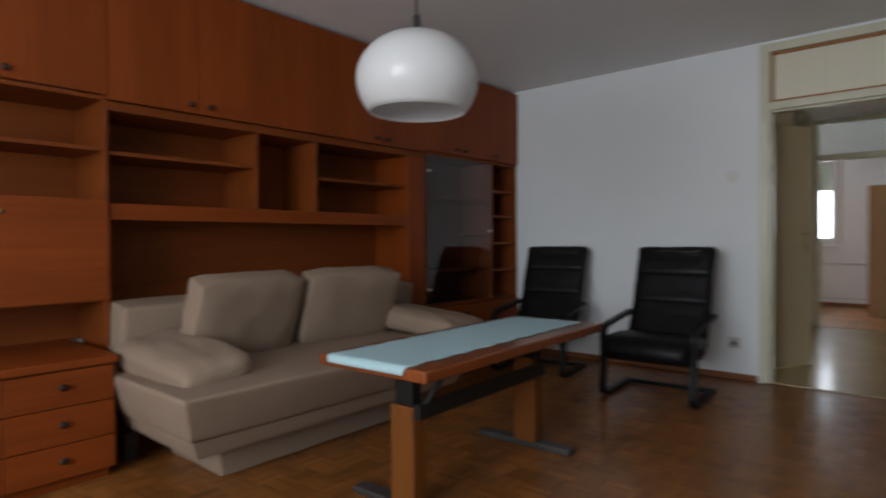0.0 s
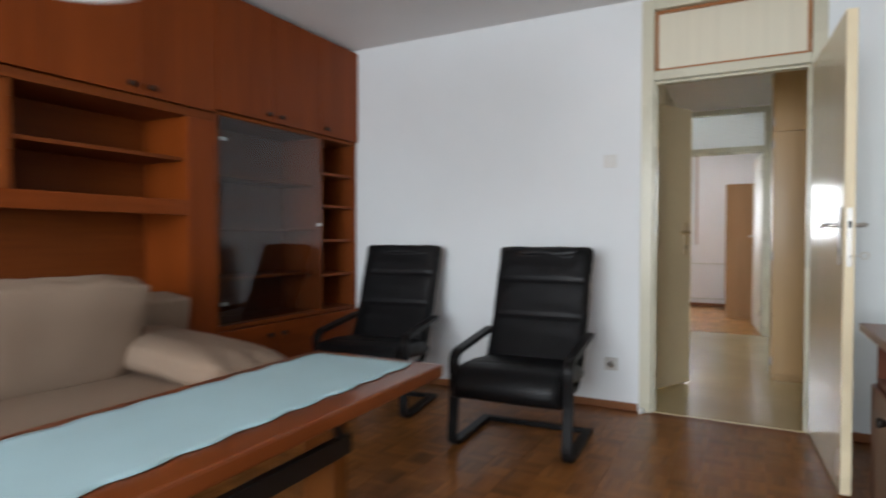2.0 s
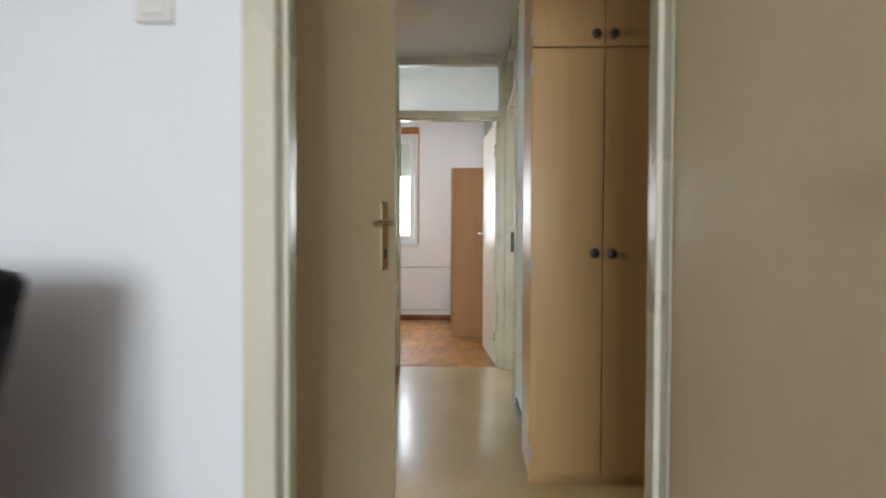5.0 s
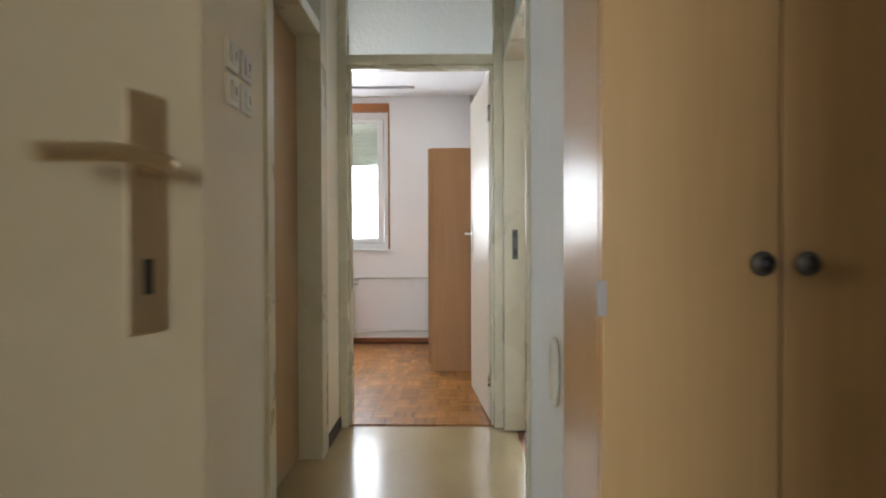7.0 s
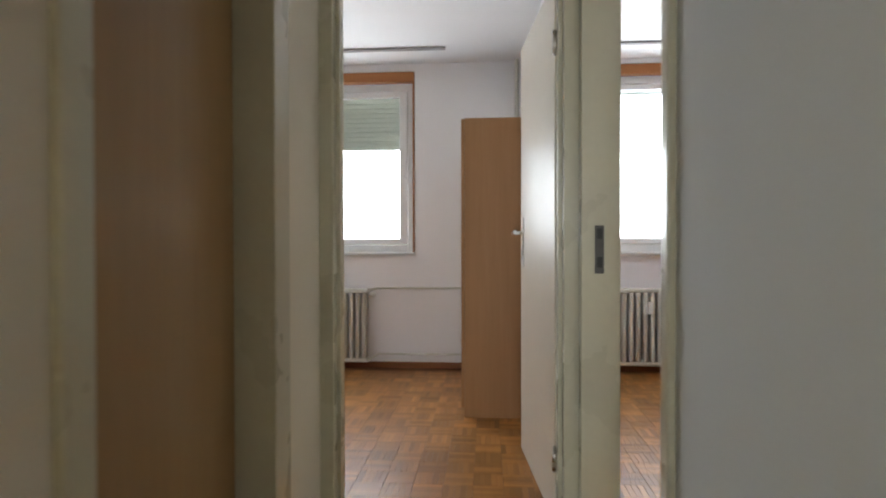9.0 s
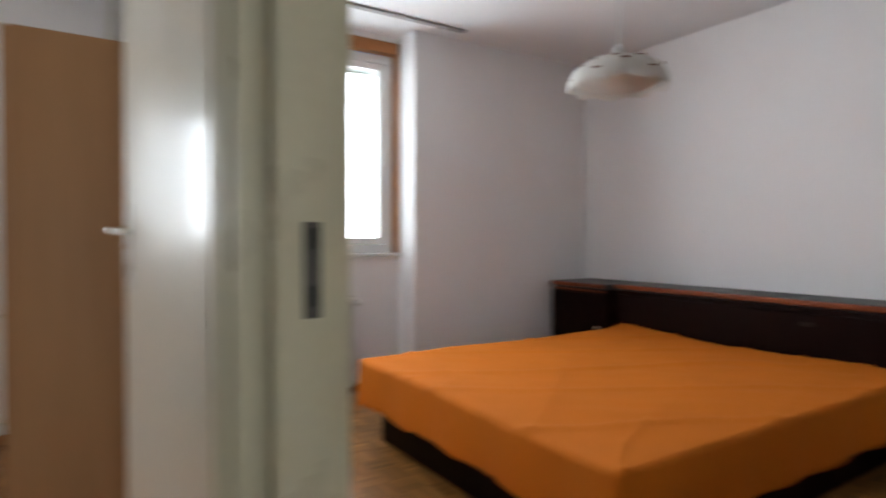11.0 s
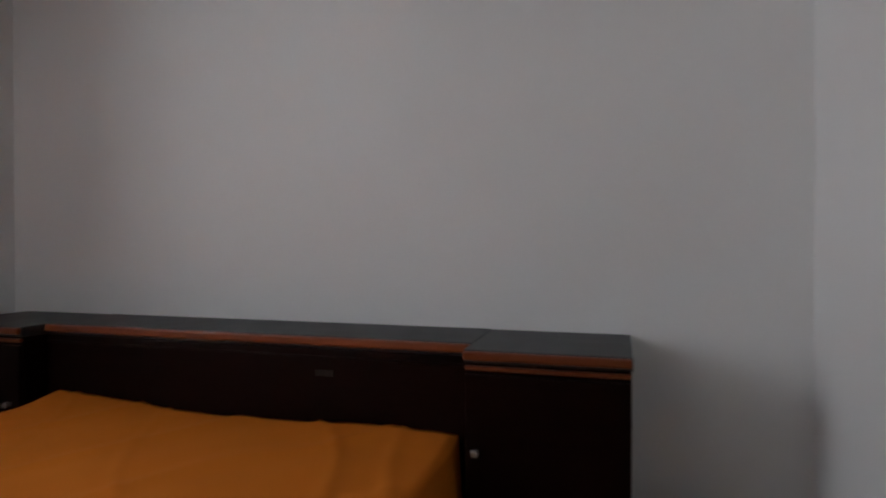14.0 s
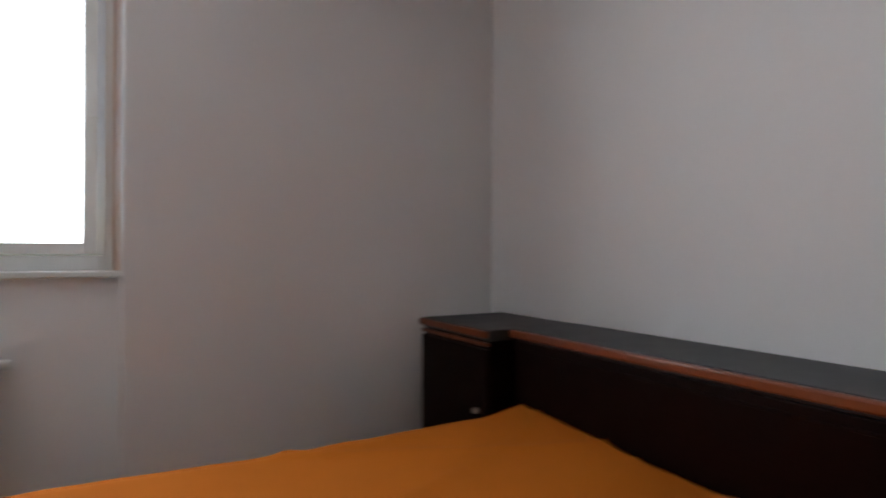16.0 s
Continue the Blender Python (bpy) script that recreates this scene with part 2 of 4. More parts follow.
def box(bm, x0, x1, y0, y1, z0, z1, mi=0):
    vs = [bm.verts.new((x, y, z)) for x in (x0, x1) for y in (y0, y1) for z in (z0, z1)]
    for q in ((0, 1, 3, 2), (4, 6, 7, 5), (0, 4, 5, 1), (2, 3, 7, 6), (0, 2, 6, 4), (1, 5, 7, 3)):
        f = bm.faces.new([vs[i] for i in q])
        f.material_index = mi
    return vs


def finish(name, bm, mats, parent=None, bevel=0.0, smooth=False, segs=2, subsurf=0):
    me = bpy.data.meshes.new(name)
    bmesh.ops.recalc_face_normals(bm, faces=bm.faces)
    bm.to_mesh(me)
    bm.free()
    for m in mats if isinstance(mats, (list, tuple)) else [mats]:
        me.materials.append(m)
    if smooth:
        for p in me.polygons:
            p.use_smooth = True
    ob = new(name, me)
    if parent:
        ob.parent = parent
    if bevel:
        b = ob.modifiers.new("bevel", "BEVEL")
        b.width, b.segments, b.limit_method = bevel, segs, "ANGLE"
    if subsurf:
        s = ob.modifiers.new("sub", "SUBSURF")
        s.levels = s.render_levels = subsurf
    return ob


def boxes(name, rows, m, parent=None, bevel=0.003, label=""):
    """One mesh of boxes x0, x1, y0, y1, z0, z1."""
    for some in [[r] for r in rows] if parent else [rows]:
        bm = bmesh.new()
        for r in some:
            box(bm, *r)
        ob = finish(name, bm, m, parent, bevel)
        if label:
            tagged(ob, label)
    return ob


def structure(name, rows, m, bevel=0.0):
    return tagged(boxes(name, rows, m, None, bevel), kind="structure")


def thing(name, label, category, x=0, y=0, z=0, rz=0, group=""):
    ob = new(name)
    ob.matrix_world = pose(x, y, z, 0, 0, rz)
    return tagged(ob, label, category, group)


def lathe(name, prof, m, parent=None, at=(0, 0, 0), n=40, axis="z"):
    """A turned body from radius, height pairs."""
    bm = bmesh.new()
    rings = []
    for r, h in prof:
        ring = []
        for i in range(n):
            a = 2 * math.pi * i / n
            u, v = r * math.cos(a), r * math.sin(a)
            p = (u, v, h) if axis == "z" else ((u, h, v) if axis == "y" else (h, u, v))
            ring.append(bm.verts.new(Vector(p) + Vector(at)))
        rings.append(ring)
    for a, b in zip(rings, rings[1:]):
        for i in range(n):
            bm.faces.new((a[i], a[(i + 1) % n], b[(i + 1) % n], b[i]))
    if prof[0][0] > 0.0005:
        bm.faces.new(rings[0])
    if prof[-1][0] > 0.0005:
        bm.faces.new(rings[-1])
    bmesh.ops.remove_doubles(bm, verts=bm.verts, dist=0.0004)
    return finish(name, bm, m, parent, 0, True)


def tube(name, pts, r, m, parent=None, n=8, flat=1.0, cyclic=False):
    """A bar of round or flattened section along points."""
    c = bpy.data.curves.new(name, "CURVE")
    c.dimensions = "3D"
    sp = c.splines.new("POLY")
    sp.points.add(len(pts) - 1)
    for p, q in zip(sp.points, pts):
        p.co = (*q, 1)
    sp.use_cyclic_u = cyclic
    c.bevel_depth, c.bevel_resolution, c.use_fill_caps = r, 2, True
    ob = new(name, c)
    dg = bpy.context.evaluated_depsgraph_get()
    me = bpy.data.meshes.new_from_object(ob.evaluated_get(dg))
    bpy.data.objects.remove(ob)
    me.name = name
    me.materials.clear()
    me.materials.append(m)
    for p in me.polygons:
        p.use_smooth = True
    ob = new(name, me)
    if parent:
        ob.parent = parent
    return ob


def arc(pts, r=0.05, n=5):
    """Round the corners of a polyline."""
    out = [Vector(pts[0])]
    for a, b, c in zip(pts, pts[1:], pts[2:]):
        a, b, c = Vector(a), Vector(b), Vector(c)
        p = b + (a - b).normalized() * min(r, (a - b).length * 0.45)
        q = b + (c - b).normalized() * min(r, (c - b).length * 0.45)
        for i in range(n + 1):
            t = i / n
            out.append((1 - t) ** 2 * p + 2 * t * (1 - t) * b + t * t * q)
    out.append(Vector(pts[-1]))
    return out


def strap(name, pts, w, th, m, parent=None, side=(1, 0, 0)):
    """A flat bent bar: width w along side, thickness th, along points."""
    bm = bmesh.new()
    s = Vector(side)
    rings = []
    for i, p in enumerate(pts):
        d = (pts[min(i + 1, len(pts) - 1)] - pts[max(i - 1, 0)]).normalized()
        nrm = d.cross(s).normalized()
        rings.append([bm.verts.new(p + s * a * w / 2 + nrm * b * th / 2) for a, b in ((-1, -1), (1, -1), (1, 1), (-1, 1))])
    for a, b in zip(rings, rings[1:]):
        for i in range(4):
            bm.faces.new((a[i], a[(i + 1) % 4], b[(i + 1) % 4], b[i]))
    bm.faces.new(rings[0])
    bm.faces.new(rings[-1])
    return finish(name, bm, m, parent, 0.004)


def cushion(name, sx, sy, sz, m, parent=None, at=(0, 0, 0), rot=(0, 0, 0), puff=0.35, wob=0.006, seed=0, n=14, edge=0.9):
    """A stuffed pad: a rounded slab that swells towards its middle, with slight wrinkles."""
    bm = bmesh.new()
    bmesh.ops.create_cube(bm, size=2)
    bmesh.ops.subdivide_edges(bm, edges=bm.edges, cuts=n, use_grid_fill=True)
    for v in bm.verts:
        x, y, z = v.co
        k = (1 - abs(x) ** 4) * (1 - abs(y) ** 4)
        t = (1 - puff) + puff * k ** 0.5
        x, y = x * (1 - 0.05 * abs(y) ** 7), y * (1 - 0.05 * abs(x) ** 7)
        rx = 1 - (1 - edge) * (abs(z) ** 3) * 1.0
        q = Vector((x * sx / 2 * rx, y * sy / 2 * rx, z * sz / 2 * t))
        q += Vector((0, 0, 1)) * noise.noise(Vector((x * 2.3 + seed, y * 2.9, z + seed))) * wob * 2
        q += Vector((1, 1, 0)) * noise.noise(Vector((x * 4 + seed, y * 4, z * 2))) * wob
        v.co = q
    ob = finish(name, bm, m, parent, 0, True)
    ob.matrix_local = pose(*at, *rot)
    return ob


# ---------------------------------------------------------------- structure
H = 2.5
T = 0.1
# living room
structure("wall_living_back", [(-3.4, -1.75, -2.5, -2.4, 0, H), (0.65, 0.79, -2.5, -2.4, 0, H), (-1.75, 0.65, -2.5, -2.4, 0, 0.75), (-1.75, 0.65, -2.5, -2.4, 2.38, H)], M_WALL)
structure("wall_living_west", [(-3.4, -3.3, -2.4, 5.05, 0, H)], M_WALL)
structure("wall_living_east", [(0.69, 0.79, -2.4, 4.95, 0, H)], M_WALL)
structure("wall_living_door", [(-3.3, -0.76, 4.95, 5.05, 0, H), (0.18, 1.4, 4.95, 5.05, 0, H), (-0.76, 0.18, 4.95, 5.05, 2.482, H)], M_WALL)
structure("ceiling_living", [(-3.4, 0.79, -2.5, 5.0, H, H + 0.1)], M_CEIL)
structure("floor_living", [(-3.4, 0.79, -2.5, 4.99, -0.1, -0.006)], M_BASE)
structure("baseboard_living", [(-2.88, -0.77, 4.935, 4.95, 0, 0.045), (0.19, 0.69, 4.935, 4.95, 0, 0.045), (0.675, 0.69, 4.06, 4.93, 0, 0.045)], M_BASE, 0.002)
# hall
structure("wall_hall_west", [(-1.02, -0.90, 5.05, 5.10, 0, H), (-1.02, -0.90, 6.0, 7.13, 0, H), (-1.02, -0.90, 8.05, 8.42, 0, H), (-1.02, -0.90, 5.10, 6.0, 2.482, H), (-1.02, -0.90, 7.13, 8.05, 2.482, H)], M_HALL)
structure("wall_hall_closet", [(0.02, 1.4, 6.52, 6.62, 0, H), (1.3, 1.4, 5.05, 6.52, 0, H)], M_HALL)
structure("wall_hall_east", [(0.02, 0.12, 6.62, 7.42, 0, H), (0.02, 0.12, 7.42, 8.40, 2.482, H)], M_WALL)
structure("wall_hall_end", [(-1.02, -0.93, 8.42, 8.52, 0, H)], M_HALL)
structure("ceiling_hall", [(-1.02, 1.4, 5.0, 6.6, H, H + 0.1), (-1.02, 0.07, 6.6, 8.47, H, H + 0.1)], M_CEIL)
structure("floor_hall", [(-1.02, 1.4, 4.99, 6.62, -0.1, 0.0), (-1.02, 0.07, 6.62, 8.42, -0.1, 0.0)], M_LINO)
structure("baseboard_hall", [(-0.90, -0.888, 6.02, 7.12, 0, 0.06), (-0.90, -0.888, 8.06, 8.40, 0, 0.06), (0.008, 0.02, 6.53, 7.34, 0, 0.06)], M_BLACK, 0.002)
# room behind the ajar door
structure("wall_kitchen", [(-2.9, -1.02, 6.75, 6.85, 0, H), (-3.0, -2.9, 5.05, 6.85, 0, H)], M_HALL)
structure("ceiling_kitchen", [(-3.0, -1.02, 5.0, 6.85, H, H + 0.1)], M_CEIL)
structure("floor_kitchen", [(-3.0, -1.02, 4.99, 6.85, -0.1, 0.0)], M_LINO)
# study
structure("wall_outer", [(-2.9, -2.32, 11.13, 11.40, 0, H), (-0.90, 0.32, 11.13, 11.40, 0, H), (1.74, 3.51, 11.13, 11.40, 0, H),
                         (-2.32, -0.90, 11.13, 11.40, 0, 0.95), (0.32, 1.74, 11.13, 11.40, 0, 0.95), (-2.32, -0.90, 11.13, 11.40, 2.44, H), (0.32, 1.74, 11.13, 11.40, 2.46, H)], M_WALLB)
structure("wall_study_west", [(-2.9, -2.8, 8.52, 11.13, 0, H)], M_WALLB)
structure("wall_study_south", [(-2.9, -1.02, 8.42, 8.52, 0, H)], M_WALLB)
structure("wall_between_rooms", [(0.02, 0.12, 8.402, 11.13, 0, H)], M_WALLB)
structure("ceiling_study", [(-2.9, 0.07, 8.47, 11.4, H, H + 0.1)], M_CEIL)
structure("floor_study", [(-2.9, 0.07, 8.42, 11.2, -0.1, -0.006)], M_BASE)
structure("baseboard_study", [(-2.8, -0.02, 11.115, 11.13, 0, 0.05)], M_BASE, 0.002)
# bedroom
structure("wall_bedroom_pier", [(1.745, 3.41, 10.92, 11.13, 0, H)], M_WALLB)
structure("wall_bedroom_east", [(3.41, 3.51, 6.6, 11.13, 0, H)], M_WALLB)
structure("wall_bedroom_south", [(2.285, 3.41, 7.25, 7.35, 0, H), (0.12, 1.02, 7.25, 7.35, 0, H), (1.02, 2.285, 7.25, 7.35, 2.42, H), (0.12, 3.41, 6.62, 6.66, 0, H)], M_WALLB)
structure("ceiling_bedroom", [(0.07, 3.51, 6.6, 11.4, H, H + 0.1)], M_CEIL)
structure("floor_bedroom", [(0.07, 3.51, 6.62, 11.2, -0.1, -0.006)], M_BASE)
structure("baseboard_bedroom", [(3.395, 3.41, 7.36, 7.92, 0, 0.05), (2.295, 3.39, 7.35, 7.365, 0, 0.05), (0.14, 1.73, 11.115, 11.13, 0, 0.05), (1.76, 2.94, 10.905, 10.92, 0, 0.05)], M_BASE, 0.002)


def door_frame_x(name, x0, x1, y0, y1, ztop=2.0, post=0.07, panel=None):
    """A frame with a transom, in a wall that runs along x. x0, x1: the clear opening."""
    e = thing(name, "cream enamelled door frame with a transom light above", "door frame")
    tagged(e, kind="structure")
    rows = [(x0 - post, x0, y0, y1, 0, 2.48), (x1, x1 + post, y0, y1, 0, 2.48), (x0, x1, y0 + 0.005, y1 - 0.005, ztop, ztop + 0.055), (x0, x1, y0 + 0.005, y1 - 0.005, 2.42, 2.48)]
    boxes("frame", rows, M_FRAME, e, 0.004)
    boxes("stop", [(x0, x0 + 0.014, y0 + 0.045, y1 - 0.03, 0, ztop), (x1 - 0.014, x1, y0 + 0.045, y1 - 0.03, 0, ztop), (x0 + 0.014, x1 - 0.014, y0 + 0.045, y1 - 0.03, ztop - 0.014, ztop)], M_FRAME, e, 0.002)
    ym = (y0 + y1) / 2
    boxes("transom_pane", [(x0 + 0.002, x1 - 0.002, ym - 0.006, ym + 0.006, ztop + 0.056, 2.419)], panel, e, 0)
    return e


def door_frame_y(name, x0, x1, y0, y1, ztop=2.0, post0=0.07, post1=0.07, panel=None):
    e = thing(name, "cream enamelled door frame with a transom light above", "door frame")
    tagged(e, kind="structure")
    rows = [(x0, x1, y0 - post0, y0, 0, 2.48), (x0, x1, y1, y1 + post1, 0, 2.48), (x0 + 0.005, x1 - 0.005, y0, y1, ztop, ztop + 0.055), (x0 + 0.005, x1 - 0.005, y0, y1, 2.42, 2.48)]
    boxes("frame", rows, M_FRAME, e, 0.004)
    xm = (x0 + x1) / 2
    boxes("transom_pane", [(xm - 0.006, xm + 0.006, y0 + 0.002, y1 - 0.002, ztop + 0.056, 2.419)], panel, e, 0)
    return e


fl = door_frame_x("door_frame_living", -0.69, 0.11, 4.935, 5.065, panel=M_TRANS)
bm = bmesh.new()
for r in ((-0.688, 0.108, 4.975, 4.993, 2.058, 2.074), (-0.688, 0.108, 4.975, 4.993, 2.402, 2.418), (-0.688, -0.672, 4.975, 4.993, 2.075, 2.401), (0.092, 0.108, 4.975, 4.993, 2.075, 2.401)):
    box(bm, *r)
tagged(finish("glazing_bead", bm, M_TRIM, fl), "orange-brown wooden bead")
fs = door_frame_x("door_frame_study", -0.85, -0.045, 8.40, 8.53, panel=M_RELIEF)
fs2 = door_frame_y("door_frame_bedroom", 0.005, 0.135, 7.46, 8.35, post0=0.04, post1=0.048, panel=M_RELIEF)
boxes("strike_plate", [(0.05, 0.08, 8.346, 8.3503, 0.93, 1.09)], M_FOOT, fs2, 0.001, "steel strike plate")
boxes("strike_hole", [(0.056, 0.074, 8.344, 8.3465, 1.045, 1.08), (0.056, 0.074, 8.344, 8.3465, 0.95, 0.985)], M_BLACK, fs2, 0)
door_frame_y("door_frame_bathroom", -1.14, -0.885, 7.20, 7.93, post0=0.07, post1=0.12, panel=M_RELIEF)
door_frame_y("door_frame_kitchen", -1.03, -0.885, 5.17, 5.93, post0=0.07, post1=0.07, panel=M_RELIEF)


def handle(parent, x, y, z, side, face, hm):
    """Long plate with a curved lever. side: the way the lever points along the leaf; face: which face it sits on."""
    s = face
    boxes("handle_plate", [(x - 0.02, x + 0.02, y, y + s * 0.006, z - 0.165, z + 0.075)] if s > 0 else [(x - 0.02, x + 0.02, y - 0.006, y, z - 0.165, z + 0.075)], hm, parent, 0.003, "long metal handle plate")
    yy = y + s * 0.05
    pts = arc([(x, y, z), (x, yy, z), (x + side * 0.05, yy, z + 0.006), (x + side * 0.125, yy, z - 0.004)], 0.02)
    tube("handle_lever", pts, 0.0085, hm, parent)
    boxes("key_slot", [(x - 0.005, x + 0.005, y + min(0, s * 0.0075), y + max(0, s * 0.0075), z - 0.125, z - 0.09)], M_BLACK, parent, 0)


def door_leaf(name, label, w, m, x, y, rz, hz=1.08, h=1.985, hm=M_CHROME, off=0.075):
    """A flush leaf, hinged at its local origin and running along +x."""
    e = thing(name, label, "door", x, y, 0, rz)
    boxes("leaf", [(0.002, w, -0.02, 0.02, 0.012, h)], m, e, 0.003)
    handle(e, w - off, 0.02, hz, -1, 1, hm)
    handle(e, w - off, -0.02, hz, -1, -1, hm)
    boxes("lock_face", [(w - 0.001, w + 0.002, -0.011, 0.011, hz - 0.17, hz + 0.07)], M_CHROME, e, 0.001)
    boxes("latch", [(w, w + 0.009, -0.006, 0.006, hz - 0.012, hz + 0.016)], M_BLACK, e, 0.001)
    for z in (0.25, 1.75):
        lathe("hinge", [(0.008, z - 0.045), (0.008, z + 0.045)], M_CHROME, e, (0.0, 0.021, 0), 10)
    return e


door_leaf("door_leaf_living", "glossy cream door standing wide open into the living room", 0.82, M_LEAF, 0.132, 4.93, -86.5, hz=1.115, off=0.058)
door_leaf("door_leaf_kitchen", "cream flush door standing ajar into the hall", 0.80, M_LEAFK, -0.935, 5.15, 63, hz=1.10, hm=M_ALU)
door_leaf("door_leaf_study", "ivory flush door standing open into the study", 0.79, M_LEAFW, -0.045, 8.50, 95.5)
door_leaf("door_leaf_bedroom", "ivory flush door opened against the bedroom wall", 0.78, M_LEAFW, 0.142, 7.438, -2)
bath = thing("door_leaf_bathroom", "closed cream bathroom door set deep in its frame", "door")
boxes("leaf", [(-1.04, -1.0, 7.203, 7.927, 0.012, 1.985)], M_WARD, bath, 0.003)
# key in the living room door
key = thing("door_key", "small steel key in the door lock", "key", 0.205, 4.155, 0.99)
tube("key_bow", [(0.035 + 0.014 * math.cos(a * 0.524), 0, 0.014 * math.sin(a * 0.524)) for a in range(12)], 0.003, M_CHROME, key, cyclic=True)
tube("key_shank", [(-0.03, 0, 0), (0.022, 0, 0)], 0.003, M_CHROME, key)


def window(name, x0, x1, z0, z1, shut, label):
    """Two-part white window with wooden reveal trim and a roller shutter lowered to the height shut."""
    e = tagged(thing(name, label, "window"), kind="structure")
    xm = x0 + (x1 - x0) * 0.02
    boxes("frame", [(x0, x0 + 0.06, 11.20, 11.26, z0, z1 - 0.08), (x1 - 0.06, x1, 11.20, 11.26, z0, z1 - 0.08), (x0 + 0.06, x1 - 0.06, 11.20, 11.26, z0, z0 + 0.06), (x0 + 0.06, x1 - 0.06, 11.20, 11.26, z1 - 0.14, z1 - 0.08)], M_WINF, e, 0.004)
    boxes("sash", [(x0 + 0.065, x0 + 0.13, 11.19, 11.25, z0 + 0.065, z1 - 0.145), (x1 - 0.13, x1 - 0.065, 11.19, 11.25, z0 + 0.065, z1 - 0.145), (x0 + 0.13, x1 - 0.13, 11.19, 11.25, z0 + 0.065, z0 + 0.11), (x0 + 0.13, x1 - 0.13, 11.19, 11.25, z1 - 0.19, z1 - 0.145)], M_WINF, e, 0.004)
    p = boxes("pane", [(x0 + 0.125, x1 - 0.125, 11.218, 11.223, z0 + 0.105, z1 - 0.185)], M_GLASS, e, 0)
    p.visible_shadow = False
    boxes("reveal_trim", [(x0, x1, 11.12, 11.199, z1 - 0.08, z1), (x1 - 0.012, x1, 11.12, 11.199, z0, z1 - 0.082), (x0, x0 + 0.012, 11.12, 11.199, z0, z1 - 0.082)], M_TRIM, e, 0.003, "orange-brown wooden trim")
    boxes("sill", [(x0 - 0.03, x1 + 0.01, 11.09, 11.199, z0 - 0.025, z0)], M_WINF, e, 0.005)
    boxes("window_catch", [(x1 - 0.10, x1 - 0.075, 11.165, 11.19, z0 + 0.62, z0 + 0.74)], M_WINF, e, 0.004)
    z = z1 - 0.09
    while z > shut:
        boxes("slat", [(x0 + 0.01, x1 - 0.01, 11.33, 11.342, z - 0.0397, z)], M_SLAT, e, 0.004, "pale greenish roller shutter slat")
        z -= 0.040
    boxes("shutter_guide", [(x0, x0 + 0.03, 11.31, 11.36, z0, z1 - 0.08), (x1 - 0.03, x1, 11.31, 11.36, z0, z1 - 0.08)], M_WINF, e, 0.002)


window("window_study", -2.315, -0.905, 0.955, 2.435, 1.84, "white window with the roller shutter a third down")
window("window_bedroom", 0.325, 1.735, 0.955, 2.455, 2.25, "white window with the roller shutter nearly up")
blind = thing("venetian_blind", "thin white venetian blind lowered behind the glass", "blind")
boxes("slat", [(0.40, 1.66, 11.272, 11.288, 1.075 + i * 0.027, 1.0762 + i * 0.027) for i in range(46)], M_BLIND, blind, 0)
boxes("bottom_rail", [(0.40, 1.66, 11.270, 11.290, 1.048, 1.062)], M_BLIND, blind, 0.003)
boxes("head_rail", [(0.39, 1.67, 11.268, 11.292, 2.315, 2.345)], M_WINF, blind, 0.003)
lw = tagged(thing("window_living", "wide white living room window", "window"), kind="structure")
boxes("frame", [(-1.75, -1.68, -2.5, -2.44, 0.75, 2.38), (0.58, 0.65, -2.5, -2.44, 0.75, 2.38), (-1.68, 0.58, -2.5, -2.44, 0.75, 0.82), (-1.68, 0.58, -2.5, -2.44, 2.31, 2.38), (-0.59, -0.51, -2.5, -2.44, 0.82, 2.31)], M_WINF, lw, 0.004)


def radiator(name, x0, x1, z0, z1, label):
    e = thing(name, label, "radiator", x0, 11.06, z0)
    w, h = x1 - x0, z1 - z0
    n = int(w / 0.052)
    boxes("radiator_column", [(i * w / n + 0.004, (i + 1) * w / n - 0.018, -0.05, 0.035, 0.03, h - 0.03) for i in range(n)], M_RAD, e, 0.014)
    boxes("header", [(0, w, -0.04, 0.03, 0, 0.034), (0, w, -0.045, 0.035, h - 0.034, h)], M_RAD, e, 0.01)
    boxes("heat_meter", [(w * 0.58, w * 0.58 + 0.045, -0.075, -0.046, h - 0.20, h - 0.10)], M_WHITE, e, 0.005, "small white heat meter")
    boxes("bracket", [(0.1, 0.13, 0.03, 0.07, h - 0.1, h - 0.05), (w - 0.13, w - 0.1, 0.03, 0.07, h - 0.1, h - 0.05)], M_RAD, e, 0.002)
    lathe("valve", [(0.014, 0), (0.02, 0.02), (0.02, 0.05), (0.012, 0.055)], M_WHITE, e, (w + 0.001, -0.005, h - 0.05), 14, "x")
    return e


radiator("radiator_study", -2.22, -1.27, 0.06, 0.66, "cream ribbed radiator below the study window")
radiator("radiator_bedroom", 0.36, 1.345, 0.06, 0.67, "cream ribbed radiator with a small white meter")
pipe = thing("heating_pipe", "white painted heating pipes along the wall", "pipe", 0, 0, 0)
tube("pipe_run", [(-1.27, 11.06, 0.645), (-1.20, 11.09, 0.66), (0.0, 11.09, 0.665)], 0.009, M_RAD, pipe)
tube("pipe_run", [(-1.27, 11.06, 0.08), (-1.20, 11.09, 0.12), (0.0, 11.09, 0.125)], 0.009, M_RAD, pipe)
tube("riser", [(-0.07, 11.08, 0.0), (-0.07, 11.08, 2.5)], 0.016, M_RAD, pipe)
for name, x0, x1 in (("curtain_rail", -2.5, -0.62), ("curtain_rail", 0.15, 2.04)):
    e = thing(name, "thin grey ceiling curtain rail", "curtain rail", group="curtain rails")
    boxes("track", [(x0, x1, 10.72, 10.765, 2.484, 2.4995)], M_RAIL, e, 0.003)


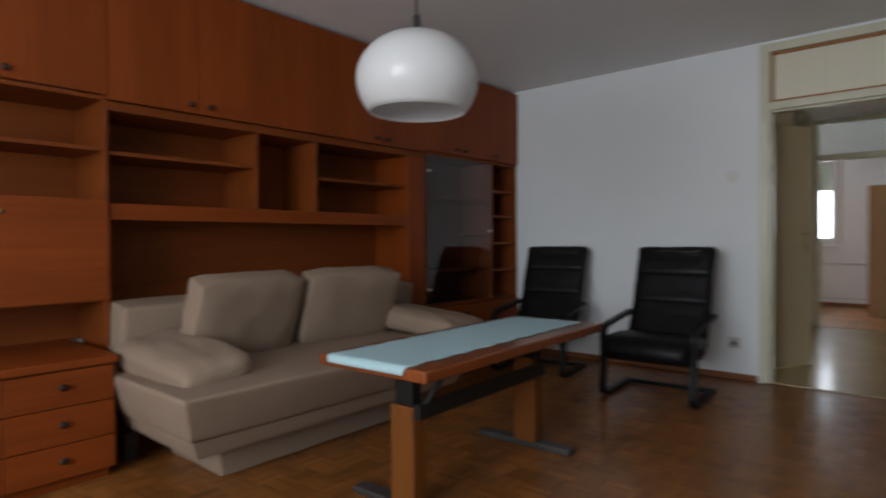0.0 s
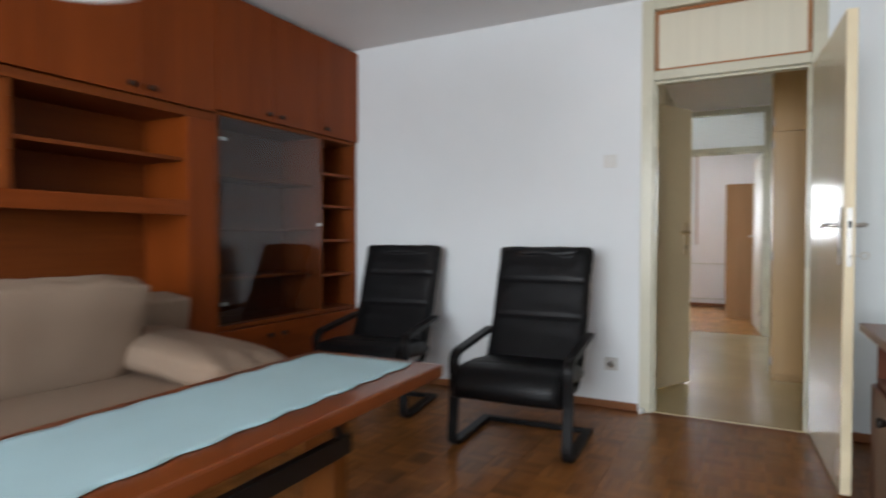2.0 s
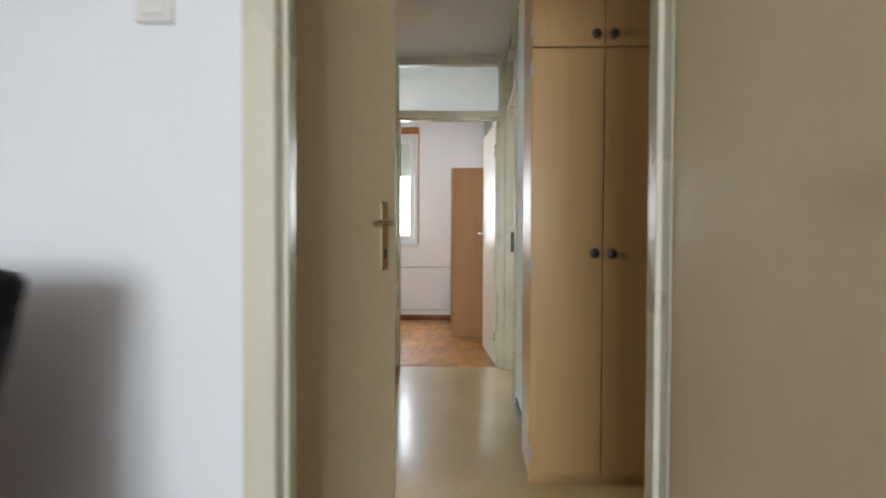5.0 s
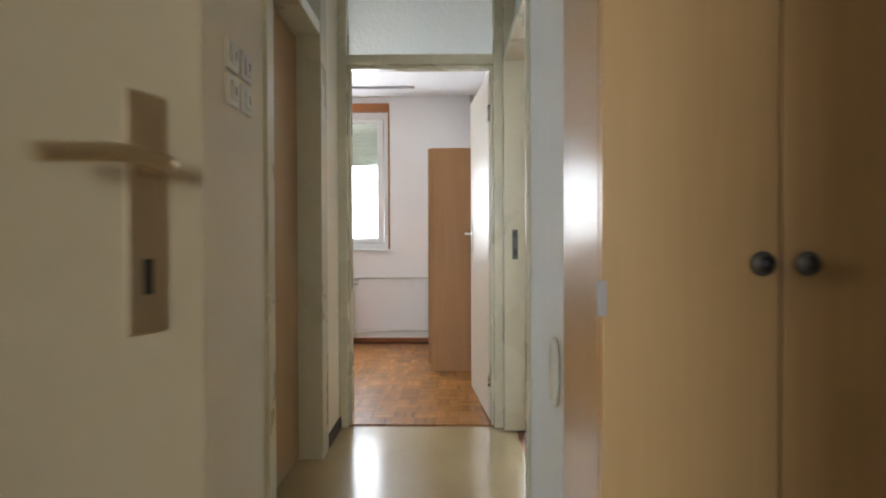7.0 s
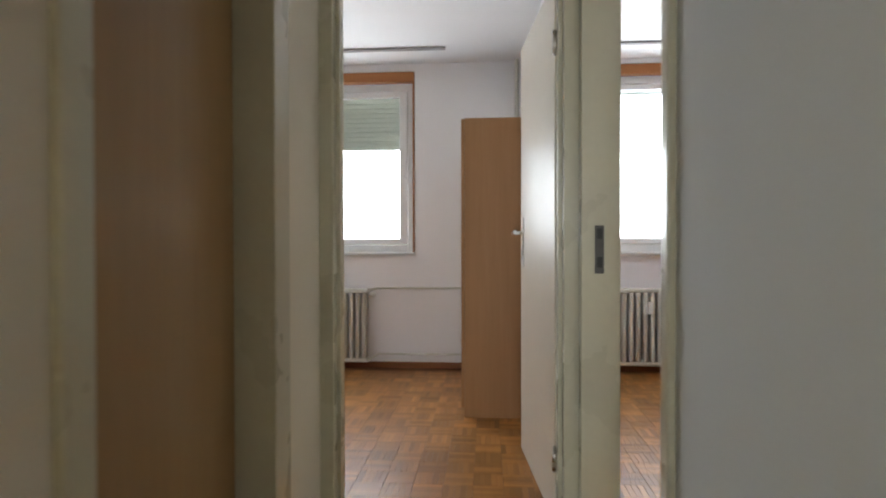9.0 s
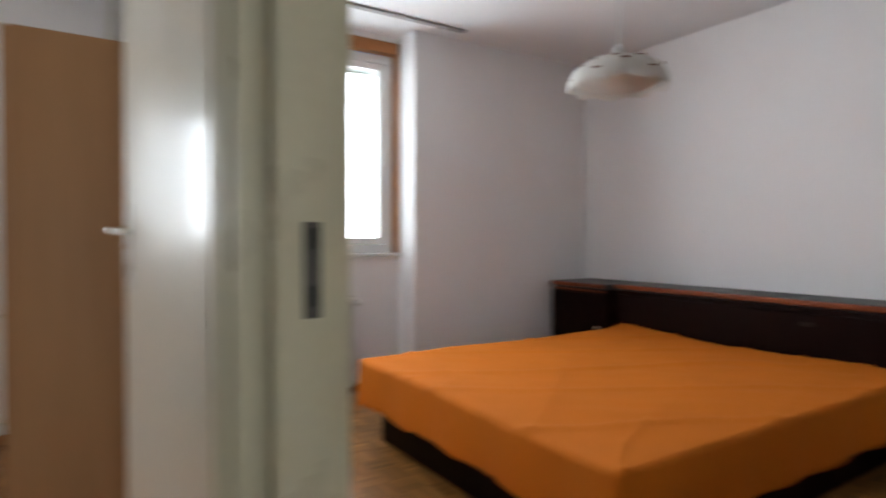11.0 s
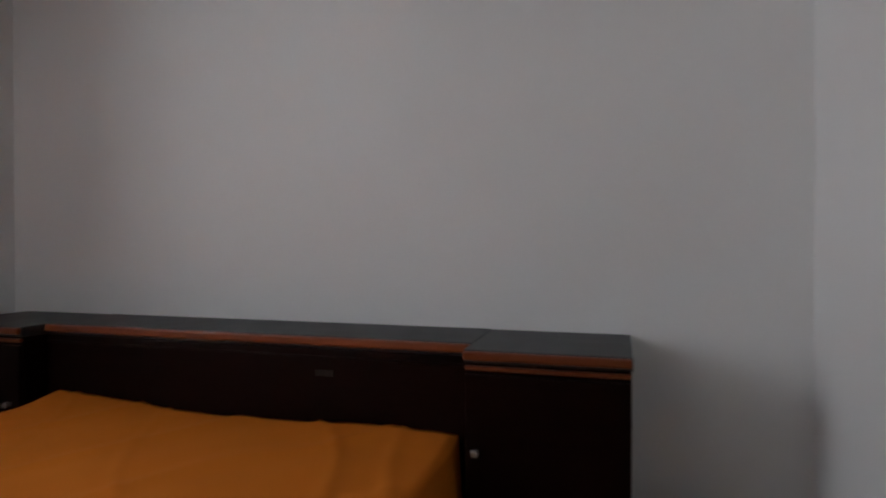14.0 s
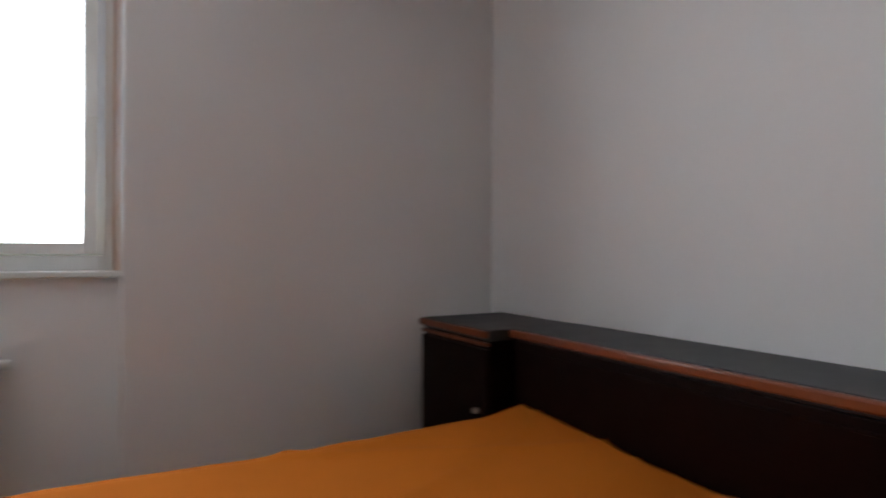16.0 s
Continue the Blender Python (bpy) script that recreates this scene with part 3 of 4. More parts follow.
def plate(name, label, x, y, z, facing, kind, w=0.08):
    """A wall switch or socket on a square plate. facing: 's' for -y, 'e' for +x."""
    e = thing(name, label, kind, x, y, z, 0 if facing == "s" else 90)
    boxes("cover", [(-w / 2, w / 2, -0.012, 0, -w / 2, w / 2)], M_SOCKET if kind == "socket" else M_WHITE, e, 0.004)
    if kind == "socket":
        lathe("well", [(0.022, -0.013), (0.020, -0.0125), (0.0, -0.0125)], M_WHITE, e, (0, 0, 0), 24, "y")
        boxes("contact", [(-0.012, -0.006, -0.0145, -0.012, -0.003, 0.003), (0.006, 0.012, -0.0145, -0.012, -0.003, 0.003)], M_BLACK, e, 0)
    else:
        boxes("rocker", [(-0.024, 0.024, -0.018, -0.011, -0.026, 0.026)], M_WHITE, e, 0.003)
        if kind == "switch box":
            boxes("mark", [(-0.004, 0.004, -0.0195, -0.017, -0.012, 0.012)], M_RAIL, e, 0)
    return e


plate("light_switch", "square white light switch on the wall", -0.945, 4.95, 1.535, "s", "light switch")
plate("wall_socket", "white wall socket near the floor", -0.93, 4.95, 0.275, "s", "socket")
for sy in (6.84, 6.95):
    for sz in (1.45, 1.548):
        plate("hall_switch", "small white switch with dark marks", -0.90, sy, sz, "e", "switch box", 0.085)
ring = thing("wall_ring", "white oval plastic ring on the hall wall", "wall ring", 0.018, 6.84, 0.66)
tube("oval", [(-0.012, 0.035 * math.cos(a * 0.2618), 0.09 * math.sin(a * 0.2618)) for a in range(24)], 0.010, M_WHITE, ring, cyclic=True)

stop = thing("door_stop", "small white rubber door stop on the floor", "door stop", -0.745, 4.915, 0)
lathe("buffer", [(0.017, 0.0), (0.019, 0.006), (0.015, 0.022), (0.010, 0.032), (0.002, 0.034)], M_WHITE, stop, n=16)

# ---------------------------------------------------------------- living room things
BX, FX = -3.26, -2.88     # back and front of the wall unit


def knob(parent, x, y, z, r=0.0155):
    lathe("knob", [(0.008, 0), (0.008, 0.012), (r, 0.016), (r, 0.026), (r * 0.6, 0.03)], M_KNOB, parent, (x, y, z), 16, "x")


def unit_doors(parent, edges, z0, z1, x, knobs):
    for a, b, k in zip(edges, edges[1:], knobs):
        boxes("door", [(x, x + 0.019, a + 0.0015, b - 0.0015, z0, z1)], M_TEAK, parent, 0.002)
        if k:
            knob(parent, x + 0.019, b - 0.055 if k > 0 else a + 0.055, z0 + 0.042)


tower = thing("drawer_cabinet", "tall teak cabinet with drawers, a drop flap and open shelves", "cabinet")
boxes("carcass", [(BX, FX, -0.1, -0.08, 0, 2.48), (BX, FX, 1.262, 1.284, 0.56, 1.765), (BX, BX + 0.01, -0.08, 1.262, 0.56, 1.765), (BX, FX, -0.08, 1.284, 1.765, 1.785), (BX, FX, -0.08, 1.284, 2.46, 2.48), (BX, FX, 1.264, 1.284, 1.785, 2.46),
                  (BX + 0.01, FX - 0.01, -0.08, 1.262, 1.515, 1.535), (BX + 0.01, FX - 0.01, -0.08, 1.262, 1.26, 1.28), (BX + 0.01, FX - 0.01, -0.08, 1.262, 0.775, 0.795)], M_TEAKIN, tower, 0.002)
boxes("flap", [(FX - 0.002, FX + 0.018, 0.37, 1.278, 0.785, 1.275)], M_TEAKH, tower, 0.002)
lathe("flap_lock", [(0.013, 0), (0.013, 0.006), (0.004, 0.01)], M_BRASS, tower, (FX + 0.018, 0.845, 1.205), 16, "x")
boxes("base_body", [(BX, -2.625, -0.1, 1.205, 0.05, 0.525)], M_TEAKIN, tower, 0.002)
boxes("base_top", [(BX, -2.595, -0.1, 1.215, 0.525, 0.56)], M_TEAKH, tower, 0.004)
boxes("plinth", [(BX, -2.65, -0.1, 1.19, 0, 0.05)], M_TEAKH, tower, 0.002)
for a, b in ((-0.06, 0.355), (0.36, 0.78), (0.785, 1.2)):
    for z0, z1 in ((0.055, 0.20), (0.205, 0.36), (0.365, 0.515)):
        boxes("drawer", [(-2.624, -2.605, a, b, z0, z1)], M_TEAKH, tower, 0.002)
        knob(tower, -2.605, (a + b) / 2, (z0 + z1) / 2 + 0.01)
unit_doors(tower, (-0.09, 0.35, 0.815, 1.283), 1.79, 2.47, FX, (1, 1, -1))

bridge = thing("shelf_bridge", "teak shelf bridge with closed cupboards above the sofa", "shelf unit")
boxes("carcass", [(BX, BX + 0.01, 1.285, 3.60, 0.0, 2.48), (BX + 0.01, FX, 1.286, 3.60, 1.72, 1.765), (BX + 0.01, FX, 1.286, 3.60, 2.46, 2.48), (BX + 0.01, FX - 0.005, 1.286, 3.42, 1.225, 1.258),
                  (BX + 0.01, FX - 0.01, 2.105, 2.128, 1.258, 1.72), (BX + 0.01, FX - 0.01, 2.545, 2.568, 1.258, 1.72), (BX + 0.01, FX - 0.03, 1.286, 2.105, 1.505, 1.525), (BX + 0.01, FX - 0.03, 2.568, 3.42, 1.475, 1.495)], M_TEAKIN, bridge, 0.002)
boxes("ledge", [(FX - 0.03, FX - 0.002, 1.286, 3.42, 1.18, 1.262)], M_TEAKH, bridge, 0.003)
boxes("side_panel", [(BX + 0.01, FX, 3.42, 3.44, 0, 1.72), (FX - 0.02, FX, 3.441, 3.60, 0, 1.72), (BX + 0.01, -2.90, 1.286, 1.30, 0, 1.72)], M_TEAK, bridge, 0.002)
unit_doors(bridge, (1.285, 1.75, 2.217, 2.68, 3.13, 3.60), 1.77, 2.47, FX, (1, -1, 0, 1, -1))

show = thing("display_cabinet", "teak display cabinet with a smoked glass door", "cabinet")
boxes("carcass", [(BX, BX + 0.01, 3.605, 4.945, 0, 2.48), (BX + 0.01, FX, 3.605, 3.625, 0.05, 2.46), (BX + 0.01, FX, 4.52, 4.542, 0.05, 1.765), (BX + 0.01, FX, 4.925, 4.945, 0.05, 2.46), (BX + 0.01, FX, 3.625, 4.925, 1.765, 1.785), (BX + 0.01, FX, 3.605, 4.945, 2.46, 2.48),
                  (BX + 0.01, FX, 3.625, 4.52, 0.515, 0.54), (BX + 0.01, FX, 4.542, 4.925, 0.515, 0.54), (BX + 0.01, FX, 3.605, 4.945, 0.0, 0.05)], M_TEAKIN, show, 0.002)
boxes("shelf", [(BX + 0.01, FX - 0.02, 4.542, 4.925, z, z + 0.018) for z in (0.775, 1.027, 1.278, 1.512)], M_TEAKH, show, 0.002)
boxes("inner_shelf", [(BX + 0.01, FX - 0.06, 3.625, 4.52, z, z + 0.018) for z in (0.80, 1.10, 1.42)], M_TEAKIN, show, 0.002)
boxes("lower_door", [(FX, FX + 0.019, 3.61, 4.06, 0.055, 0.51), (FX, FX + 0.019, 4.064, 4.525, 0.055, 0.51), (FX, FX + 0.019, 4.53, 4.94, 0.055, 0.51)], M_TEAKH, show, 0.002)
pane = boxes("glass_door", [(FX + 0.002, FX + 0.008, 3.628, 4.518, 0.555, 1.755)], M_DARKGL, show, 0, "smoked glass pane")
pane.visible_shadow = False
boxes("glass_hinge", [(FX + 0.008, FX + 0.014, 3.63, 3.67, 0.66, 0.68), (FX + 0.008, FX + 0.014, 3.63, 3.67, 1.62, 1.64), (FX + 0.008, FX + 0.016, 4.47, 4.515, 1.14, 1.16)], M_CHROME, show, 0.001)
knob(show, FX + 0.019, 4.0, 0.44)
knob(show, FX + 0.019, 4.12, 0.44)
unit_doors(show, (3.605, 4.05, 4.5, 4.945), 1.79, 2.47, FX, (1, -1, -1))

# sofa


def slab(name, sx, sy, sz, m, parent, at, rot=(0, 0, 0), puff=0.015, wob=0.003, seed=0, r=0.022, taper=(0, 0), ears=0.0, pinch=0.0):
    """An upholstered block with firm edges: faces swell a little, corners may stand out as ears."""
    bm = bmesh.new()
    bmesh.ops.create_cube(bm, size=2)
    bmesh.ops.subdivide_edges(bm, edges=bm.edges, cuts=11, use_grid_fill=True)
    for v in bm.verts:
        x, y, z = v.co
        k = (1 - z) / 2
        q = Vector((x * sx / 2 * (1 - taper[0] * k), y * sy / 2 * (1 - taper[1] * k), z * sz / 2))
        q.z += z * puff * ((1 - x ** 4) * (1 - y ** 4)) ** 0.6
        q.x += x * puff * 0.6 * (1 - y ** 4) * (1 - z ** 4)
        q.y += y * puff * 0.6 * (1 - x ** 4) * (1 - z ** 4)
        q.x *= 1 - pinch * abs(y) ** 7
        q.y *= 1 - pinch * abs(x) ** 7
        e = ears * max(0, abs(y) - 0.8) / 0.2 * max(0, x - 0.75) / 0.25
        q.y += e * (1 if y > 0 else -1)
        q += Vector((noise.noise(Vector((y * 3 + seed, z * 2, 1))), noise.noise(Vector((x * 3, z * 2 + seed, 5))), noise.noise(Vector((x * 2.6 + seed, y * 2.6, z))))) * wob
        v.co = q
    ob = finish(name, bm, m, parent, r, True, 3)
    ob.modifiers["bevel"].harden_normals = True
    ob.matrix_local = pose(*at, *rot)
    return ob


sofa = thing("sofa", "beige fabric sofa bed with loose back cushions", "sofa", -2.4, 2.14, 0)
slab("plinth", 0.52, 1.38, 0.165, M_SOFA, sofa, (-0.07, 0.03, 0.0835), r=0.012, taper=(0.04, 0.03), seed=2, puff=0.006)
slab("lower_mattress", 0.76, 1.77, 0.09, M_SOFA, sofa, (-0.03, 0.03, 0.208), seed=3, taper=(0.09, 0.04), r=0.028)
slab("seat", 0.95, 1.88, 0.205, M_SOFA, sofa, (-0.015, 0.0, 0.357), seed=7, taper=(0.19, 0.07), r=0.03)
slab("backrest", 0.50, 2.02, 0.20, M_SOFA, sofa, (-0.46, 0.165, 0.515), (0, -82, 0), seed=1, r=0.03)
slab("back_cushion", 0.46, 0.61, 0.13, M_SOFA, sofa, (-0.15, -0.325, 0.667), (0, -71, 4), puff=0.025, wob=0.010, seed=11, r=0.035, ears=0.014, pinch=0.05)
slab("back_cushion", 0.46, 0.67, 0.13, M_SOFA, sofa, (-0.15, 0.385, 0.667), (0, -71, -3), puff=0.025, wob=0.010, seed=19, r=0.035, ears=0.014, pinch=0.05)
cushion("arm_pad", 0.68, 0.34, 0.17, M_SOFA, sofa, (-0.04, -0.71, 0.515), (10, 6, 4), puff=0.42, wob=0.005, seed=23, edge=0.95)
cushion("arm_pad", 0.92, 0.42, 0.16, M_SOFA, sofa, (0.02, 0.86, 0.542), (-5, 4, -3), puff=0.42, wob=0.005, seed=29, edge=0.95)
boxes("foot", [(-0.42, -0.36, -0.84, -0.78, 0, 0.14), (-0.42, -0.36, 0.80, 0.86, 0, 0.14)], M_BLACK, sofa, 0.003)

# table
table = thing("lift_table", "red-brown wooden lift table on two column legs", "table", -1.41, 2.30, 0, 1.5)
boxes("top", [(-0.235, 0.32, -0.70, 0.74, 0.578, 0.622)], M_TABLE, table, 0.008)
boxes("column", [(-0.02, 0.10, -0.52, -0.44, 0.03, 0.42), (-0.02, 0.10, 0.40, 0.48, 0.03, 0.46)], M_OAKLEG, table, 0.006)
boxes("inner_column", [(0.0, 0.085, -0.508, -0.452, 0.42, 0.575), (0.0, 0.085, 0.412, 0.468, 0.46, 0.575)], M_STEEL, table, 0.002)
boxes("foot", [(-0.25, 0.29, -0.515, -0.445, 0.0, 0.032), (-0.25, 0.29, 0.405, 0.475, 0.0, 0.032)], M_FOOT, table, 0.006)
boxes("cross_rail", [(0.102, 0.132, -0.52, 0.46, 0.375, 0.435)], M_STEEL, table, 0.003)
tube("lift_strut", [(0.12, -0.47, 0.43), (0.16, -0.36, 0.575)], 0.013, M_STEEL, table)
tube("lift_strut", [(0.12, 0.42, 0.43), (0.16, 0.31, 0.575)], 0.013, M_STEEL, table)
boxes("crank_bracket", [(-0.16, 0.24, -0.51, -0.45, 0.548, 0.577), (-0.16, 0.24, 0.41, 0.47, 0.548, 0.577)], M_STEEL, table, 0.003)
run = thing("table_runner", "pale blue cloth runner with a scalloped edge on the table", "table runner", -1.41, 2.30, 0.6235, 1.5)
bm = bmesh.new()
NX, NY = 16, 70
grid = []
for j in range(NY + 1):
    row = []
    for i in range(NX + 1):
        u, v = i / NX * 2 - 1, j / NY
        sc = 0.196 + 0.014 * abs(math.sin(v * math.pi * 9))
        x, y = u * sc + 0.04, -0.735 + v * 1.42
        z = 0.004 + 0.0016 * noise.noise(Vector((x * 9, y * 7, 0)))
        if y < -0.705:
            z -= (-0.705 - y) * 1.0
            y = -0.706 - (-0.705 - y) * 0.15
        row.append(bm.verts.new((x - 0.015, y, z)))
    grid.append(row)
for a, b in zip(grid, grid[1:]):
    for i in range(NX):
        bm.faces.new((a[i], a[i + 1], b[i + 1], b[i]))
r = finish("cloth", bm, M_CLOTH, run, 0, True)
s = r.modifiers.new("solid", "SOLIDIFY")
s.thickness = 0.0025

# pendant lamp
lamp = thing("pendant_lamp", "large white opal dome pendant lamp on a black cord", "lamp", -1.36, 1.89, -0.022)
prof = []
for i in range(25):
    a = radians(88 - i * 126 / 24)
    prof.append((0.245 * math.cos(a), 1.735 + (0.19 if a > 0 else 0.218) * math.sin(a)))
lathe("shade", prof + [(prof[-1][0] - 0.006, prof[-1][1] + 0.002)] + [(max(0.002, r_ - 0.006), z_ - 0.004 * (1 if z_ > 1.735 else -1)) for r_, z_ in reversed(prof[:-1])], M_LAMP, lamp, n=64)
tube("cord", [(0, 0, 1.92), (0, 0, 2.52)], 0.004, M_BLACK, lamp)
lathe("ceiling_cup", [(0.012, 2.45), (0.045, 2.48), (0.048, 2.521)], M_BLACK, lamp, n=24)
lathe("cord_grip", [(0.011, 1.92), (0.014, 1.93), (0.014, 1.985), (0.006, 2.0)], M_BLACK, lamp, n=16)


def leather_pad(name, parent, path, width, thick, creases, seed):
    """A padded leather band along a side profile: rounded edges, sewn creases across and soft folds."""
    pts = arc(path, 0.12, 7)
    d = [0.0]
    for a, b in zip(pts, pts[1:]):
        d.append(d[-1] + (b - a).length)
    NS, NR = 56, 40
    bm = bmesh.new()
    rings = []
    for i in range(NS + 1):
        u = d[-1] * i / NS
        k = min(max(1, sum(1 for q in d if q < u)), len(pts) - 1)
        t = (u - d[k - 1]) / max(1e-6, d[k] - d[k - 1])
        p = pts[k - 1].lerp(pts[k], t)
        along = (pts[k] - pts[k - 1]).normalized()
        nrm = Vector((1, 0, 0)).cross(along).normalized()
        end = min(1.0, min(u, d[-1] - u) / (thick * 0.55))
        th = thick / 2 * (0.15 + 0.85 * math.sqrt(max(0, 1 - (1 - end) ** 2)))
        dip = sum(math.exp(-((u / d[-1] - c) / 0.010) ** 2) for c in creases)
        ring = []
        for j in range(NR):
            a = 2 * math.pi * j / NR
            cx, cn = math.cos(a), math.sin(a)
            x = math.copysign(abs(cx) ** 0.35, cx) * width / 2 * (1 - 0.012 * dip)
            n_ = math.copysign(abs(cn) ** 0.6, cn) * th * (1 - 0.20 * dip)
            q = Vector((x * 5 + seed, u * 4.5, seed))
            fold = 1 - min(1, abs(noise.noise(Vector((x * 3.4 + u * 2.2 + seed, u * 3.4 - x * 2.4, 3)))) * 6)
            n_ += (0.007 * noise.noise(q) + 0.005 * fold) * (1 if cn > 0 else 0.3) * min(1, abs(cn) * 2)
            x += 0.004 * noise.noise(Vector((u * 9, seed, 7)))
            ring.append(bm.verts.new(p + Vector((x, 0, 0)) + nrm * n_))
        rings.append(ring)
    for a, b in zip(rings, rings[1:]):
        for j in range(NR):
            bm.faces.new((a[j], a[(j + 1) % NR], b[(j + 1) % NR], b[j]))
    bm.faces.new(rings[0])
    bm.faces.new(rings[-1])
    return finish(name, bm, M_LEATHER, parent, 0, True)


def armchair(x, y, rz):
    """Cantilever chair: black leather pads on bent black lacquered runners; faces -y, origin between the front feet."""
    e = thing("armchair", "black leather armchair on a bent black wooden frame", "armchair", x, y, 0, rz, "armchairs by the wall")
    for sx in (-1, 1):
        X = sx * 0.29
        pts = arc([(X, 0.52, 0.018), (X, 0.0, 0.018), (X, 0.04, 0.28), (X, 0.02, 0.475), (X, 0.56, 0.53)], 0.07, 6)
        strap("side_frame", pts, 0.05, 0.026, M_BLACKWOOD, e)
        strap("seat_rail", arc([(sx * 0.235, 0.03, 0.29), (sx * 0.235, 0.48, 0.25), (sx * 0.235, 0.73, 0.95)], 0.08, 6), 0.03, 0.022, M_BLACKWOOD, e)
    boxes("cross_bar", [(-0.265, 0.265, 0.48, 0.52, 0.006, 0.03), (-0.265, 0.265, 0.12, 0.155, 0.25, 0.275), (-0.265, 0.265, 0.52, 0.55, 0.46, 0.49)], M_BLACKWOOD, e, 0.004)
    leather_pad("seat_pad", e, [(0, -0.02, 0.27), (0, -0.015, 0.385), (0, 0.20, 0.375), (0, 0.50, 0.335)], 0.545, 0.12, (0.30,), x)
    leather_pad("back_pad", e, [(0, 0.44, 0.33), (0, 0.565, 0.58), (0, 0.635, 0.78), (0, 0.715, 0.995)], 0.545, 0.11, (0.42, 0.715), x + 4)
    cushion("head_pad", 0.555, 0.10, 0.125, M_LEATHER, e, (0, 0.703, 0.955), (74, 0, 0), puff=0.4, wob=0.003, seed=x + 8, edge=0.8)
    return e


armchair(-1.20, 3.87, 3)
armchair(-2.22, 4.06, 9)

# desk
desk = thing("desk", "red-brown laminate desk with open compartment and drawers", "desk")
boxes("top", [(0.215, 0.685, 2.70, 4.085, 0.695, 0.725)], M_DESK, desk, 0.004)
boxes("body", [(0.27, 0.685, 4.03, 4.05, 0.0, 0.695), (0.27, 0.685, 2.74, 2.76, 0.0, 0.695), (0.27, 0.685, 3.38, 3.40, 0.0, 0.695), (0.665, 0.685, 2.76, 4.03, 0.0, 0.695), (0.27, 0.665, 2.76, 4.03, 0.05, 0.07), (0.27, 0.665, 2.76, 4.03, 0.50, 0.52)], M_DESK, desk, 0.002)
boxes("drawer", [(0.252, 0.268, 3.41, 4.045, 0.06, 0.495), (0.252, 0.268, 2.755, 3.39, 0.06, 0.495)], M_DESK, desk, 0.003)
lathe("knob", [(0.016, 0.222), (0.018, 0.232), (0.009, 0.252)], M_KNOB, desk, (0, 3.75, 0.42), 14, "x")
lathe("knob", [(0.016, 0.222), (0.018, 0.232), (0.009, 0.252)], M_KNOB, desk, (0, 3.07, 0.42), 14, "x")

# ---------------------------------------------------------------- hall things
ward = thing("hall_wardrobe", "ivory hall wardrobe with tall doors and top lockers", "wardrobe")
boxes("carcass", [(-0.03, 0.575, 6.212, 6.518, 0.04, 2.335), (-0.02, 0.565, 6.23, 6.518, 0.0, 0.04)], M_WARD, ward, 0.003)
for a, b, k in ((-0.03, 0.268, 1), (0.271, 0.575, -1)):
    for z0, z1 in ((0.06, 1.835), (1.842, 2.33)):
        boxes("door", [(a + 0.001, b - 0.001, 6.19, 6.21, z0, z1)], M_WARD, ward, 0.002)
    kx = b - 0.035 if k > 0 else a + 0.035
    for z in (0.988, 1.89):
        lathe("knob", [(0.012, 0.0), (0.012, -0.008), (0.021, -0.012), (0.019, -0.018), (0.008, -0.02)], M_FOOT, ward, (kx, 6.19, z), 18, "y")
        lathe("knob_centre", [(0.013, -0.018), (0.012, -0.024), (0.002, -0.026)], M_BLACK, ward, (kx, 6.19, z), 14, "y")
boxes("hinge", [(-0.036, -0.022, 6.186, 6.20, z, z + 0.06) for z in (0.12, 0.90, 1.72, 1.88, 2.24)], M_RAIL, ward, 0.001)
case = thing("storage_box", "flat brown box lying on top of the wardrobe", "box")
boxes("box_body", [(0.10, 0.52, 6.22, 6.5, 2.337, 2.375)], M_PANEL, case, 0.004)
boxes("box_lid", [(0.095, 0.525, 6.215, 6.505, 2.376, 2.392)], M_PANEL, case, 0.003)
rack = thing("coat_rack", "brown wooden wall panel with green coat hooks", "coat rack")
boxes("panel", [(0.58, 1.295, 6.46, 6.518, 0.56, 2.0)], M_PANEL, rack, 0.004)
for i in range(4):
    hx = 0.70 + i * 0.16
    tube("hook", arc([(hx, 6.46, 1.66), (hx, 6.40, 1.68), (hx, 6.37, 1.64), (hx, 6.40, 1.60)], 0.02), 0.007, M_GREEN, rack)
    tube("hook", arc([(hx, 6.46, 1.56), (hx, 6.41, 1.54), (hx, 6.39, 1.57)], 0.02), 0.007, M_GREEN, rack)
shoe = thing("shoe_cabinet", "low cream shoe cabinet below the coat rack", "cabinet")
boxes("body", [(0.59, 1.29, 5.98, 6.50, 0.0, 0.50)], M_WARD, shoe, 0.003)
boxes("top", [(0.58, 1.297, 5.955, 6.515, 0.503, 0.54)], M_WARD, shoe, 0.004)
boxes("door", [(0.595, 0.94, 5.965, 5.979, 0.05, 0.49), (0.945, 1.285, 5.965, 5.979, 0.05, 0.49)], M_WARD, shoe, 0.003)
hl = thing("hall_ceiling_lamp", "square frosted glass ceiling lamp", "lamp", -0.50, 6.42, 0)
boxes("base", [(-0.10, 0.10, -0.10, 0.10, 2.465, 2.4995)], M_WHITE, hl, 0.01)
ob = boxes("shade", [(-0.135, 0.135, -0.135, 0.135, 2.385, 2.463)], M_LAMP, hl, 0.04)
ob.modifiers["bevel"].segments = 5

